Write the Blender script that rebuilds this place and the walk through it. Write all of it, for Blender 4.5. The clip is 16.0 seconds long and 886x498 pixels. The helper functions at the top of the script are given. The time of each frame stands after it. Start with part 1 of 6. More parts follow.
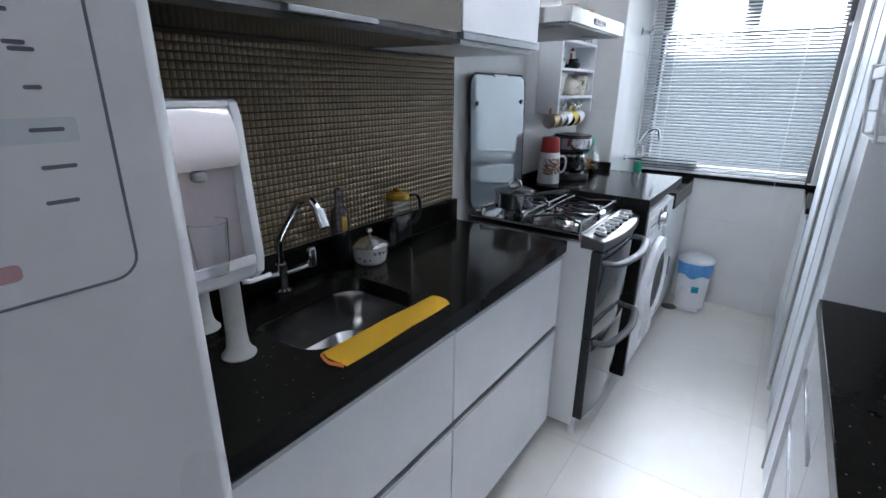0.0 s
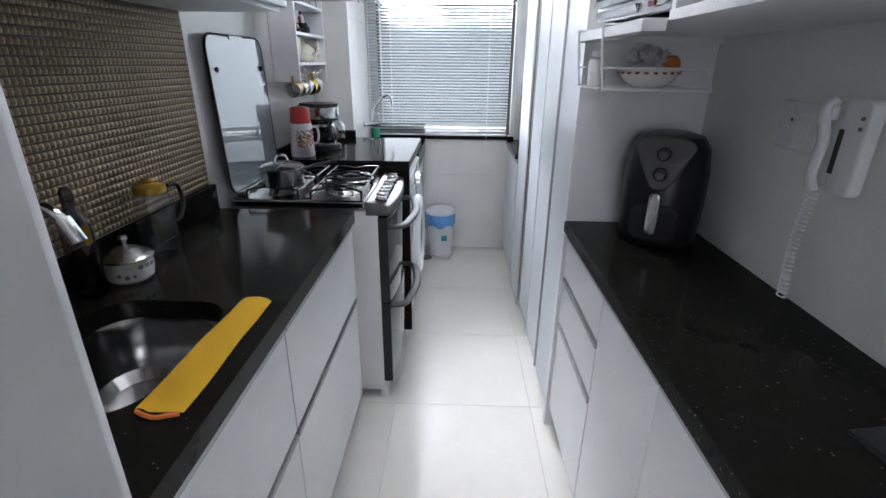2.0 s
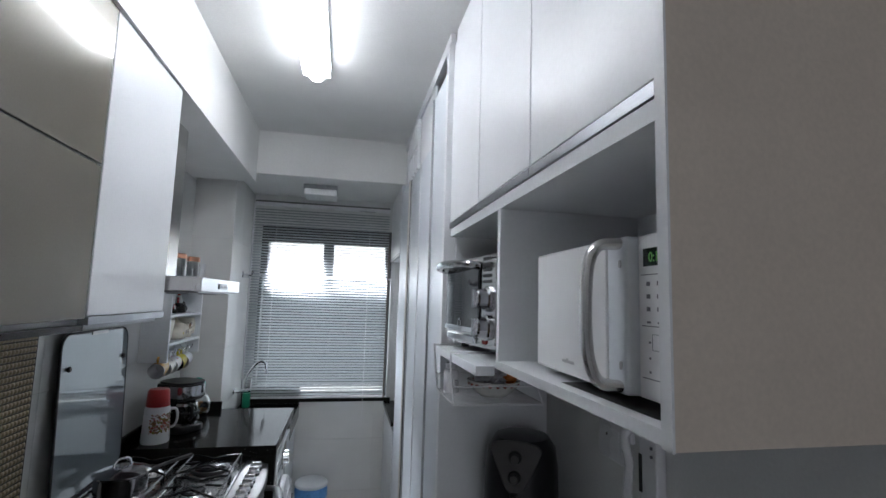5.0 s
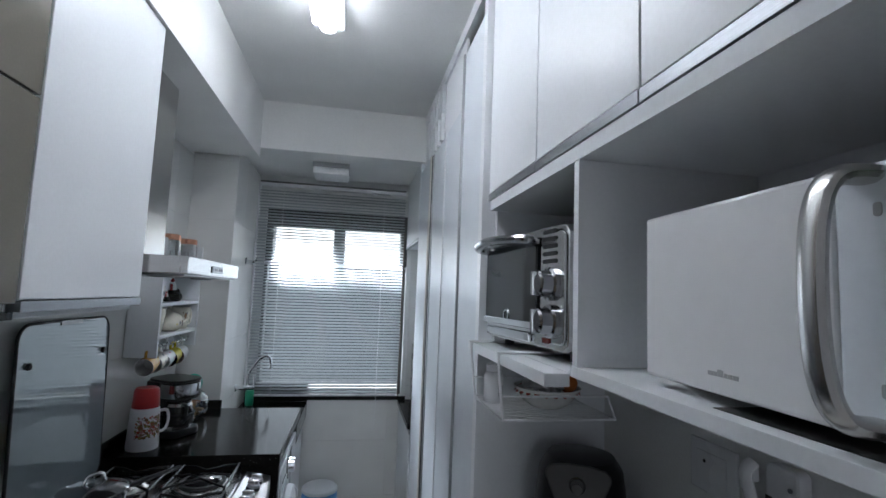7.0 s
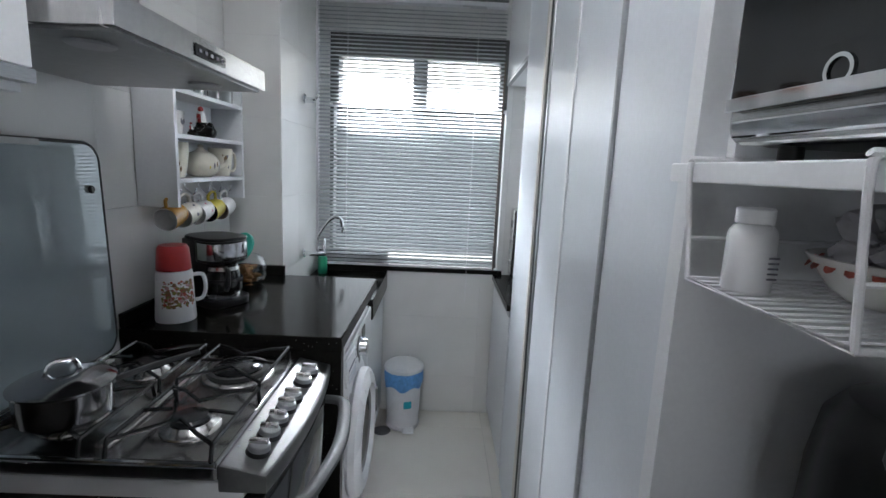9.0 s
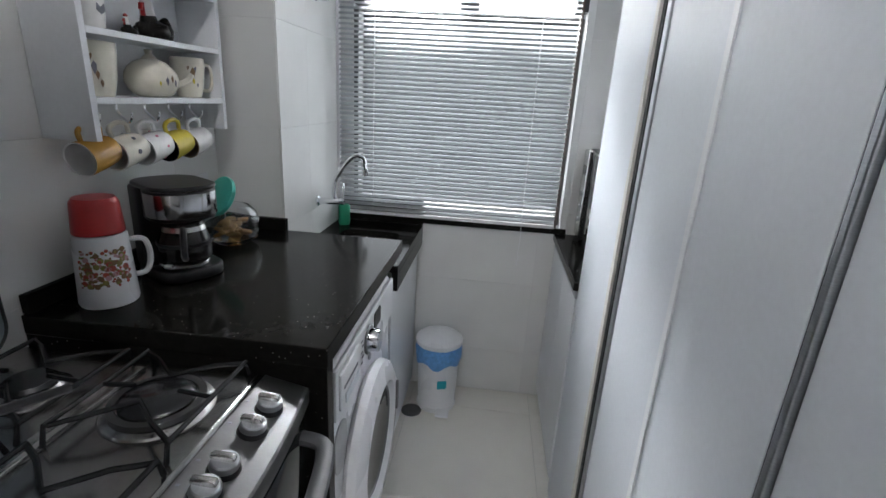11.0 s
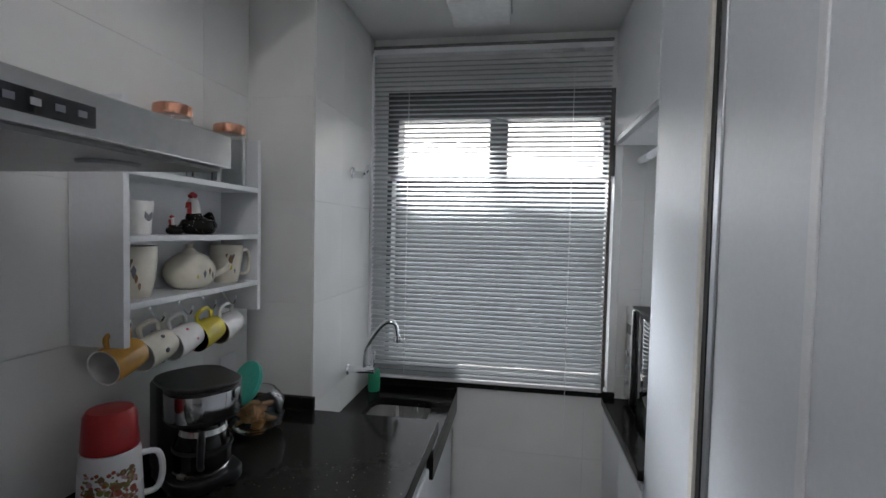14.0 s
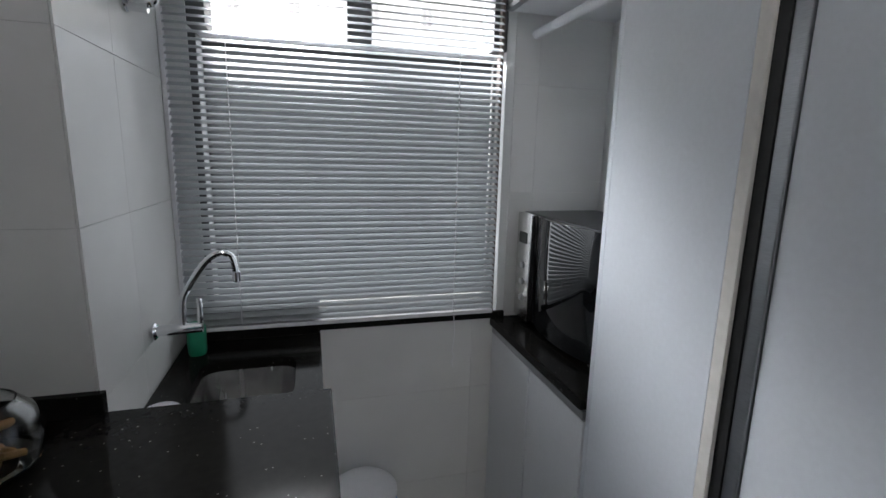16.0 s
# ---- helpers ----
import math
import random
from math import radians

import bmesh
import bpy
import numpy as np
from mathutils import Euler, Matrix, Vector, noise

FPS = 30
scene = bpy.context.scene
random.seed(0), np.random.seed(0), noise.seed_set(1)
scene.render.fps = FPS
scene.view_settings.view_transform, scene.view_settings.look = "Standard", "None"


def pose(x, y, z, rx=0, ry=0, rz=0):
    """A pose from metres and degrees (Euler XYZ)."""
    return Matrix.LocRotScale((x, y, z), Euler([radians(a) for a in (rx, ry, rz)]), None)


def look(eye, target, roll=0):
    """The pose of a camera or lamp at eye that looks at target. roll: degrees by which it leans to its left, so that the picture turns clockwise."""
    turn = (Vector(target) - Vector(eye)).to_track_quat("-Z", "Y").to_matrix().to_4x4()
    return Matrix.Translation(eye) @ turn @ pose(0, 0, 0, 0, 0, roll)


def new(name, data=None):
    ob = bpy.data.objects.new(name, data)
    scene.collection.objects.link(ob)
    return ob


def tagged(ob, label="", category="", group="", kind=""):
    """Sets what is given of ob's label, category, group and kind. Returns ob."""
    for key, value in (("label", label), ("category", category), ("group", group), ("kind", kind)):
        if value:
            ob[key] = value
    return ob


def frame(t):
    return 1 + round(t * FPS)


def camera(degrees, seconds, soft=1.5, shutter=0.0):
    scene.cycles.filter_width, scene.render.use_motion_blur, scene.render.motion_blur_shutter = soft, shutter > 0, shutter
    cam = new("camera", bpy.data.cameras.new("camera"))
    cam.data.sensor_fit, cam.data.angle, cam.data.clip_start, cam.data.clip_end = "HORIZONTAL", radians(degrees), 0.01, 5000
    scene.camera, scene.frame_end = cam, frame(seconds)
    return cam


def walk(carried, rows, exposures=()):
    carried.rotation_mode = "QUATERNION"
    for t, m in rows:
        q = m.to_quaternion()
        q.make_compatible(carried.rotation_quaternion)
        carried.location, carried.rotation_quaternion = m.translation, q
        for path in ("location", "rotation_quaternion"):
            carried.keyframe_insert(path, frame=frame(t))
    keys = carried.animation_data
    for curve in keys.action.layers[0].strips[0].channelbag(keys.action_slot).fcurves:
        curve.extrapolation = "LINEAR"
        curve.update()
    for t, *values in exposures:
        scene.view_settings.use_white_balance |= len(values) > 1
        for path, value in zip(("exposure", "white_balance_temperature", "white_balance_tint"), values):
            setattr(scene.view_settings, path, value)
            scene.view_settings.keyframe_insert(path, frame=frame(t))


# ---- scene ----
cam = camera(86.4, 16.0)
PATH = [
    (0, (0.004, 0.012, 1.482), (-1.094, 1.554, 0.834), 0.6),
    (0.5, (-0.088, 0.07, 1.484), (-0.921, 1.768, 0.833), 0.4),
    (1, (-0.168, 0.06, 1.485), (-0.728, 1.863, 0.826), -0.4),
    (1.5, (-0.214, 0.024, 1.466), (-0.482, 1.882, 0.777), -0.2),
    (2, (-0.224, 0.004, 1.448), (-0.278, 1.864, 0.715), 0.5),
    (2.5, (-0.214, -0.008, 1.497), (-0.107, 1.871, 0.82), 1.2),
    (3, (-0.207, -0.031, 1.549), (0.02, 1.887, 1.03), 1.7),
    (3.5, (-0.204, -0.052, 1.601), (0.106, 1.902, 1.312), 1.7),
    (4, (-0.198, -0.076, 1.646), (0.166, 1.889, 1.585), 1.3),
    (4.5, (-0.192, -0.096, 1.685), (0.21, 1.859, 1.825), 1.1),
    (4.7, (-0.183, -0.093, 1.695), (0.225, 1.853, 1.911), 1.4),
    (6.8, (-0.214, 0.174, 1.668), (0.162, 2.126, 1.886), 2.2),
    (7, (-0.208, 0.241, 1.671), (0.158, 2.198, 1.861), 2.2),
    (7.5, (-0.21, 0.381, 1.634), (0.085, 2.358, 1.699), 2.4),
    (8, (-0.221, 0.577, 1.577), (-0.019, 2.565, 1.493), 2.9),
    (8.5, (-0.218, 0.768, 1.54), (-0.103, 2.752, 1.321), 3.0),
    (9, (-0.184, 0.96, 1.514), (-0.161, 2.931, 1.179), 2.6),
    (9.5, (-0.141, 1.136, 1.507), (-0.217, 3.087, 1.075), 2.4),
    (10, (-0.152, 1.273, 1.49), (-0.297, 3.199, 0.972), 2.6),
    (10.2, (-0.175, 1.329, 1.489), (-0.316, 3.248, 0.944), 2.8),
    (12.3, (-0.143, 1.64, 1.481), (-0.449, 3.512, 0.846), 3.3),
    (12.5, (-0.148, 1.627, 1.504), (-0.475, 3.518, 0.942), 3.0),
    (13, (-0.167, 1.597, 1.576), (-0.53, 3.527, 1.196), 2.0),
    (13.5, (-0.202, 1.566, 1.607), (-0.564, 3.525, 1.428), 1.5),
    (14, (-0.221, 1.62, 1.612), (-0.538, 3.593, 1.532), 1.3),
    (14.5, (-0.259, 1.81, 1.572), (-0.419, 3.802, 1.491), 1.5),
    (15, (-0.351, 1.945, 1.552), (-0.302, 3.937, 1.382), 2.0),
    (15.5, (-0.453, 2.052, 1.525), (-0.174, 4.011, 1.239), 2.0),
    (16, (-0.49, 2.123, 1.496), (0.037, 4.014, 1.115), 1.3),
]
EXPOSURES = [(0, 1.9, 5700, 11), (1.5, 1.92, 6050, 12), (3, 1.66, 6150, 12), (4.5, 1.1, 6100, 11), (7, 0.92, 5850, 9),
             (8.5, 1.4, 6100, 10), (10, 1.36, 6200, 11), (12.5, 1.32, 6600, 12), (13.5, 0.92, 6500, 12), (14.5, 0.65, 6400, 13), (16, 0.53, 6400, 13)]
walk(cam, [(t, look(eye, target, roll)) for t, eye, target, roll in PATH], EXPOSURES)


# ---- light ----
world = bpy.data.worlds.new("sky")
scene.world = world
world.use_nodes = True
sky = world.node_tree.nodes.new("ShaderNodeTexSky")
sky.sky_type, sky.sun_disc = "NISHITA", False
sky.sun_elevation, sky.sun_rotation = radians(33), radians(168)
background = world.node_tree.nodes["Background"]
background.inputs["Strength"].default_value = 0.12
world.node_tree.links.new(sky.outputs[0], background.inputs[0])

sun_data = bpy.data.lights.new("sun", "SUN")
sun_data.energy, sun_data.angle, sun_data.color = 5.0, radians(0.5), (1.0, 0.95, 0.88)
new("sun", sun_data).matrix_world = look((0, 0, 0), (0.2, 0.93, -0.62))


def area_lamp(name, eye, target, w, h, watts, colour):
    data = bpy.data.lights.new(name, "AREA")
    data.shape, data.size, data.size_y, data.energy, data.color = "RECTANGLE", w, h, watts, colour
    new(name, data).matrix_world = look(eye, target)


# area lamps for the sky's light: one in the kitchen window opening, one outside it
area_lamp("window_daylight", (-0.3375, 3.815, 1.427), (-0.3375, 3.0, 1.427), 0.95, 0.82, 2.7, (0.90, 0.965, 1.0))
area_lamp("window_skylight", (-1.8, 5.7, 4.4), (-0.1, 3.4, 1.1), 3.4, 1.9, 2500, (0.98, 0.975, 1.0))
# added fill from behind the camera; no source is known there
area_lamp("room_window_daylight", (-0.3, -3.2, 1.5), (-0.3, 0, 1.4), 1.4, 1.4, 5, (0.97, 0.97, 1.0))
CEILING_LAMP, SPOT_LAMP = 7.4, 22.0


# ---- materials ----
def mat(name, colour, rough=0.5, metal=0.0, grain=0.06, scale=40.0, bump=0.0, blotch=0.05, coat=0.0, spread=0.0, trans=0.0, ior=1.45, stretch=None):
    m = bpy.data.materials.new(name)
    m.use_nodes = True
    nt = m.node_tree
    b = nt.nodes["Principled BSDF"]
    b.inputs["Metallic"].default_value = metal
    b.inputs["Coat Weight"].default_value = coat
    b.inputs["Transmission Weight"].default_value = trans
    b.inputs["IOR"].default_value = ior
    co = nt.nodes.new("ShaderNodeTexCoord")
    mp = nt.nodes.new("ShaderNodeMapping")
    if stretch:
        mp.inputs["Scale"].default_value = stretch
    nt.links.new(co.outputs["Object"], mp.inputs[0])
    fine, broad = nt.nodes.new("ShaderNodeTexNoise"), nt.nodes.new("ShaderNodeTexNoise")
    fine.inputs["Scale"].default_value, fine.inputs["Detail"].default_value = scale, 4
    broad.inputs["Scale"].default_value, broad.inputs["Detail"].default_value = 2.3, 3
    for n in (fine, broad):
        nt.links.new(mp.outputs[0], n.inputs["Vector"])
    value = None
    for n, amount in ((fine, grain), (broad, blotch)):
        r = nt.nodes.new("ShaderNodeMapRange")
        r.inputs["From Min"].default_value, r.inputs["From Max"].default_value = 0.3, 0.7
        r.inputs["To Min"].default_value, r.inputs["To Max"].default_value = 1 - amount, 1 + amount
        nt.links.new(n.outputs["Fac"], r.inputs["Value"])
        if value is None:
            value = r.outputs[0]
        else:
            mul = nt.nodes.new("ShaderNodeMath")
            mul.operation = "MULTIPLY"
            nt.links.new(value, mul.inputs[0]), nt.links.new(r.outputs[0], mul.inputs[1])
            value = mul.outputs[0]
    if spread:
        info, r = nt.nodes.new("ShaderNodeObjectInfo"), nt.nodes.new("ShaderNodeMapRange")
        r.inputs["To Min"].default_value, r.inputs["To Max"].default_value = 1 - spread, 1 + spread
        nt.links.new(info.outputs["Random"], r.inputs["Value"])
        mul = nt.nodes.new("ShaderNodeMath")
        mul.operation = "MULTIPLY"
        nt.links.new(value, mul.inputs[0]), nt.links.new(r.outputs[0], mul.inputs[1])
        value = mul.outputs[0]
    tint = nt.nodes.new("ShaderNodeMix")
    tint.data_type, tint.blend_type = "RGBA", "MULTIPLY"
    tint.inputs["Factor"].default_value = 1
    tint.inputs["A"].default_value = (*colour, 1)
    nt.links.new(value, tint.inputs["B"])
    nt.links.new(tint.outputs["Result"], b.inputs["Base Color"])
    rr = nt.nodes.new("ShaderNodeMapRange")
    rr.inputs["To Min"].default_value, rr.inputs["To Max"].default_value = max(rough - 0.06, 0.01), rough + 0.06
    if rough < 0.05:
        rr.inputs["To Min"].default_value, rr.inputs["To Max"].default_value = rough, rough
    nt.links.new(broad.outputs["Fac"], rr.inputs["Value"])
    nt.links.new(rr.outputs[0], b.inputs["Roughness"])
    if bump:
        bp = nt.nodes.new("ShaderNodeBump")
        bp.inputs["Strength"].default_value, bp.inputs["Distance"].default_value = bump, 0.002
        nt.links.new(fine.outputs["Fac"], bp.inputs["Height"])
        nt.links.new(bp.outputs[0], b.inputs["Normal"])
    return m


def granite(name, fleck=(0.15, 0.15, 0.14), cells=80, least=0.74):
    """Black granite with sparse pale flecks."""
    m = mat(name, (0.012, 0.0112, 0.010), 0.12, grain=0.15, scale=60)
    nt = m.node_tree
    b = nt.nodes["Principled BSDF"]
    b.inputs["Specular IOR Level"].default_value = 0.07
    old = b.inputs["Base Color"].links[0].from_socket
    vor = nt.nodes.new("ShaderNodeTexVoronoi")
    vor.inputs["Scale"].default_value = cells
    co = [n for n in nt.nodes if n.type == "TEX_COORD"][0]
    nt.links.new(co.outputs["Object"], vor.inputs["Vector"])
    r = nt.nodes.new("ShaderNodeMapRange")
    r.inputs["From Min"].default_value, r.inputs["From Max"].default_value = 0.10, 0.17
    r.inputs["To Min"].default_value, r.inputs["To Max"].default_value = 1, 0
    nt.links.new(vor.outputs["Distance"], r.inputs["Value"])
    keep = nt.nodes.new("ShaderNodeMath")
    keep.operation = "GREATER_THAN"
    keep.inputs[1].default_value = least
    sep = nt.nodes.new("ShaderNodeSeparateColor")
    nt.links.new(vor.outputs["Color"], sep.inputs[0])
    nt.links.new(sep.outputs[0], keep.inputs[0])
    f = nt.nodes.new("ShaderNodeMath")
    f.operation = "MULTIPLY"
    nt.links.new(r.outputs[0], f.inputs[0]), nt.links.new(keep.outputs[0], f.inputs[1])
    mix = nt.nodes.new("ShaderNodeMix")
    mix.data_type = "RGBA"
    nt.links.new(f.outputs[0], mix.inputs["Factor"])
    nt.links.new(old, mix.inputs["A"])
    mix.inputs["B"].default_value = (*fleck, 1)
    nt.links.new(mix.outputs["Result"], b.inputs["Base Color"])
    return m


def translucent(name, colour, through_part, clear=0.0):
    """A thin sheet that passes light on diffusely."""
    m = mat(name, colour, 0.4, grain=0.03)
    nt = m.node_tree
    b, out = nt.nodes["Principled BSDF"], nt.nodes["Material Output"]
    tr, mix = nt.nodes.new("ShaderNodeBsdfTranslucent"), nt.nodes.new("ShaderNodeMixShader")
    tr.inputs["Color"].default_value = (*colour, 1)
    mix.inputs[0].default_value = through_part
    nt.links.new(b.outputs[0], mix.inputs[1]), nt.links.new(tr.outputs[0], mix.inputs[2])
    last = mix
    if clear:
        cl, mix2 = nt.nodes.new("ShaderNodeBsdfTransparent"), nt.nodes.new("ShaderNodeMixShader")
        mix2.inputs[0].default_value = clear
        nt.links.new(mix.outputs[0], mix2.inputs[1]), nt.links.new(cl.outputs[0], mix2.inputs[2])
        last = mix2
    nt.links.new(last.outputs[0], out.inputs[0])
    return m


def thin_glass(name, colour, gloss):
    """A thin clear wall: straight through, with a weak sharp gloss."""
    m = mat(name, colour, 0.05)
    nt = m.node_tree
    b, out = nt.nodes["Principled BSDF"], nt.nodes["Material Output"]
    cl, gl, mix = nt.nodes.new("ShaderNodeBsdfTransparent"), nt.nodes.new("ShaderNodeBsdfGlossy"), nt.nodes.new("ShaderNodeMixShader")
    cl.inputs["Color"].default_value = (*colour, 1)
    gl.inputs["Roughness"].default_value = 0.05
    mix.inputs[0].default_value = gloss
    nt.links.new(cl.outputs[0], mix.inputs[1]), nt.links.new(gl.outputs[0], mix.inputs[2])
    nt.links.new(mix.outputs[0], out.inputs[0])
    return m


def glow(name, colour, strength):
    m = mat(name, colour, 0.4)
    b = m.node_tree.nodes["Principled BSDF"]
    b.inputs["Emission Color"].default_value = (*colour, 1)
    b.inputs["Emission Strength"].default_value = strength
    return m


LAMINATE = mat("white_laminate", (0.74, 0.75, 0.77), 0.32, grain=0.02, scale=120, bump=0.02)
GREYLAM = mat("cool_white_door", (0.66, 0.69, 0.73), 0.34, grain=0.02, scale=90, bump=0.03)
EDGE = mat("beige_side_board", (0.66, 0.58, 0.50), 0.5, grain=0.04, scale=160)
TAUPE = mat("taupe_gloss_door", (0.20, 0.18, 0.145), 0.22, 0.3, grain=0.03, scale=200, coat=0.4)
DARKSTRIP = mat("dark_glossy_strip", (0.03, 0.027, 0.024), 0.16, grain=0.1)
GRANITE = granite("black_granite")
TILE = mat("porcelain_floor_tile", (0.78, 0.75, 0.70), 0.30, grain=0.015, scale=8, blotch=0.03, spread=0.012)
GROUT = mat("grout", (0.58, 0.56, 0.53), 0.8, grain=0.1)
WALLTILE = mat("glazed_wall_tile", (0.74, 0.735, 0.72), 0.24, grain=0.015, scale=5, spread=0.01)
TILE.node_tree.nodes["Principled BSDF"].inputs["Specular IOR Level"].default_value = 0.2
WALLGROUT = mat("wall_grout", (0.72, 0.715, 0.70), 0.7)
PAINT = mat("white_paint", (0.76, 0.76, 0.75), 0.7, grain=0.03, scale=150, bump=0.06)
ALU = mat("brushed_aluminium", (0.42, 0.43, 0.45), 0.38, 1.0, grain=0.08, scale=60, stretch=(1, 1, 12))
STEEL = mat("brushed_steel", (0.60, 0.59, 0.58), 0.26, 1.0, grain=0.07, scale=90, stretch=(12, 1, 1))
HOBSTEEL = mat("hob_steel", (0.34, 0.336, 0.333), 0.2, 1.0, grain=0.08, scale=90)
SMOKED = mat("smoked_glass", (0.03, 0.027, 0.026), 0.04, trans=0.45, grain=0, blotch=0)
OVENGLASS = mat("reflective_oven_glass", (0.30, 0.30, 0.31), 0.12, 0.9, grain=0.03)
DARKSTEEL = mat("dark_steel", (0.22, 0.22, 0.22), 0.3, 0.9, grain=0.1)
CHROME = mat("chrome", (0.75, 0.76, 0.78), 0.08, 1.0, grain=0.01)
BLACK = mat("black_plastic", (0.018, 0.018, 0.019), 0.3, grain=0.15)
MATTBLACK = mat("matt_black", (0.02, 0.02, 0.02), 0.55, grain=0.2)
IRON = mat("black_enamel_wire", (0.010, 0.010, 0.011), 0.22, grain=0.1)
FRYERBLACK = mat("satin_black_plastic", (0.009, 0.009, 0.010), 0.36, grain=0.15)
BLACKGLASS = mat("black_glass", (0.008, 0.009, 0.01), 0.05, grain=0.05, coat=0.5)
WHITE = mat("white_plastic", (0.78, 0.78, 0.80), 0.28, grain=0.015)
ENAMEL = mat("white_enamel", (0.78, 0.78, 0.79), 0.18, grain=0.01)
GREYP = mat("grey_plastic", (0.36, 0.36, 0.37), 0.4)
RED = mat("red_plastic", (0.42, 0.03, 0.03), 0.3)
YELLOW = mat("yellow_cloth", (1.0, 0.62, 0.04), 0.9, grain=0.03, scale=300, bump=0.4)
ORANGE = mat("orange_hem", (0.75, 0.22, 0.05), 0.9)
BLUEBAG = mat("blue_bag", (0.13, 0.34, 0.70), 0.35, grain=0.15, scale=60, bump=0.6)
TEAL = mat("teal_label", (0.02, 0.36, 0.46), 0.4)
GREENP = mat("green_plastic", (0.02, 0.28, 0.15), 0.4)
MINT = mat("mint_plastic", (0.05, 0.42, 0.33), 0.4)
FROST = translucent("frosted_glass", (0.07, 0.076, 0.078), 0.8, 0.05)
SLAT = translucent("pvc_slat", (0.42, 0.44, 0.45), 0.03)
CLEARP = translucent("clear_plastic", (0.80, 0.80, 0.80), 0.45, 0.62)
PURIFIER = translucent("translucent_white_plastic", (0.88, 0.80, 0.82), 0.35)
HANDLE = mat("satin_grey_handle", (0.065, 0.065, 0.068), 0.5, 0.1, grain=0.05, scale=80)
GLASS = mat("clear_glass", (0.95, 0.97, 0.97), 0.02, trans=1.0, grain=0, blotch=0)
LIDGLASS = mat("stove_lid_glass", (0.27, 0.31, 0.335), 0.025, 0.15, grain=0.01, coat=0.6)
WINDOWGLASS = thin_glass("window_glass", (0.93, 0.95, 0.95), 0.04)
SMOKYCLEAR = thin_glass("smoky_clear_plastic", (0.50, 0.50, 0.56), 0.10)
GLOSSPINK = mat("pinkish_gloss_plastic", (0.80, 0.735, 0.75), 0.12, grain=0.01, coat=0.5)
LEGGREY = mat("pale_grey_leg", (0.50, 0.49, 0.47), 0.45, grain=0.05)
BRIGHTCHROME = mat("polished_steel", (0.62, 0.62, 0.62), 0.2, 1.0, grain=0.03)
MAROON = mat("dark_red_lens", (0.16, 0.015, 0.012), 0.25)
THINGLASS = thin_glass("thin_clear_glass", (0.88, 0.89, 0.89), 0.09)
CERAMIC = mat("cream_ceramic", (0.72, 0.68, 0.58), 0.2)
CERWHITE = mat("white_ceramic", (0.78, 0.77, 0.75), 0.15)
BROWNC = mat("brown_ceramic", (0.20, 0.12, 0.06), 0.3)
MUSTARD = mat("mustard_ceramic", (0.50, 0.27, 0.06), 0.25)
LEMON = mat("yellow_ceramic", (0.62, 0.50, 0.06), 0.25)
BLACKC = mat("black_ceramic", (0.02, 0.02, 0.022), 0.2)
SPECKLE = granite("speckled_black_glaze", (0.60, 0.60, 0.57), 190, 0.25)
PINKP = mat("pink_print", (0.55, 0.12, 0.22), 0.4)
FLOWER = mat("floral_print", (0.36, 0.075, 0.05), 0.45, grain=0.4, scale=60)
LEAF = mat("olive_print", (0.22, 0.20, 0.06), 0.45, grain=0.4, scale=60)
COPPER = mat("copper_lid", (0.72, 0.36, 0.24), 0.25, 1.0)
GOLD = mat("amber_gold_plastic", (0.62, 0.40, 0.06), 0.15, 0.55)
BREAD = mat("dried_bread", (0.50, 0.26, 0.10), 0.8, grain=0.3, scale=40, bump=0.5)
FRUIT = mat("orange_fruit", (0.50, 0.15, 0.03), 0.5, grain=0.1, scale=200, bump=0.2)
PAPER = mat("printed_bag", (0.45, 0.44, 0.46), 0.4, grain=0.4, scale=18, bump=0.5)
BROWNFRAME = mat("brown_window_frame", (0.13, 0.105, 0.09), 0.45)
AFGREY = mat("grey_metallic_plastic", (0.075, 0.072, 0.069), 0.45, 0.3, grain=0.04)
PANELSTEEL = mat("panel_steel", (0.15, 0.148, 0.147), 0.40, 1.0, grain=0.06, scale=90, stretch=(1, 12, 1))
SOFTCHROME = mat("worn_chrome", (0.42, 0.42, 0.43), 0.14, 1.0, grain=0.04)
FOIL = mat("foil_wrap", (0.55, 0.54, 0.55), 0.35, 0.3, grain=0.2, scale=25, bump=0.3)
SINKSTEEL = mat("sink_steel", (0.44, 0.435, 0.43), 0.17, 1.0, grain=0.06, scale=90, stretch=(12, 1, 1))
KICK = mat("dark_toe_kick", (0.07, 0.065, 0.062), 0.6)
DARKFRAME = mat("dark_window_frame", (0.10, 0.10, 0.10), 0.4)
INK = mat("grey_print", (0.16, 0.16, 0.19), 0.5)
DISPLAY = mat("dark_display", (0.02, 0.03, 0.025), 0.1)
DIGIT = glow("display_digit", (0.12, 0.35, 0.07), 0.05)
DIFFUSER = glow("lit_diffuser", (1.0, 1.0, 1.0), CEILING_LAMP)
SPOT = glow("lit_spot", (1.0, 1.0, 0.98), SPOT_LAMP)
OFFDIFF = mat("unlit_diffuser", (0.80, 0.80, 0.80), 0.35)
BRONZE = mat("bronze_mosaic", (0.30, 0.235, 0.15), 0.36, 0.6, grain=0.25, scale=300, blotch=0.1)
BRONZEGAP = mat("bronze_mosaic_joint", (0.06, 0.045, 0.028), 0.5, 0.3)
FACADE = mat("pale_facade", (0.80, 0.80, 0.79), 0.8, grain=0.1, scale=3)
CREAM = mat("cream_edge", (0.66, 0.64, 0.60), 0.4)
PINKISH = mat("fridge_sticker", (0.50, 0.30, 0.32), 0.6)


# ---- mesh helpers ----
WORLD_AT = {}


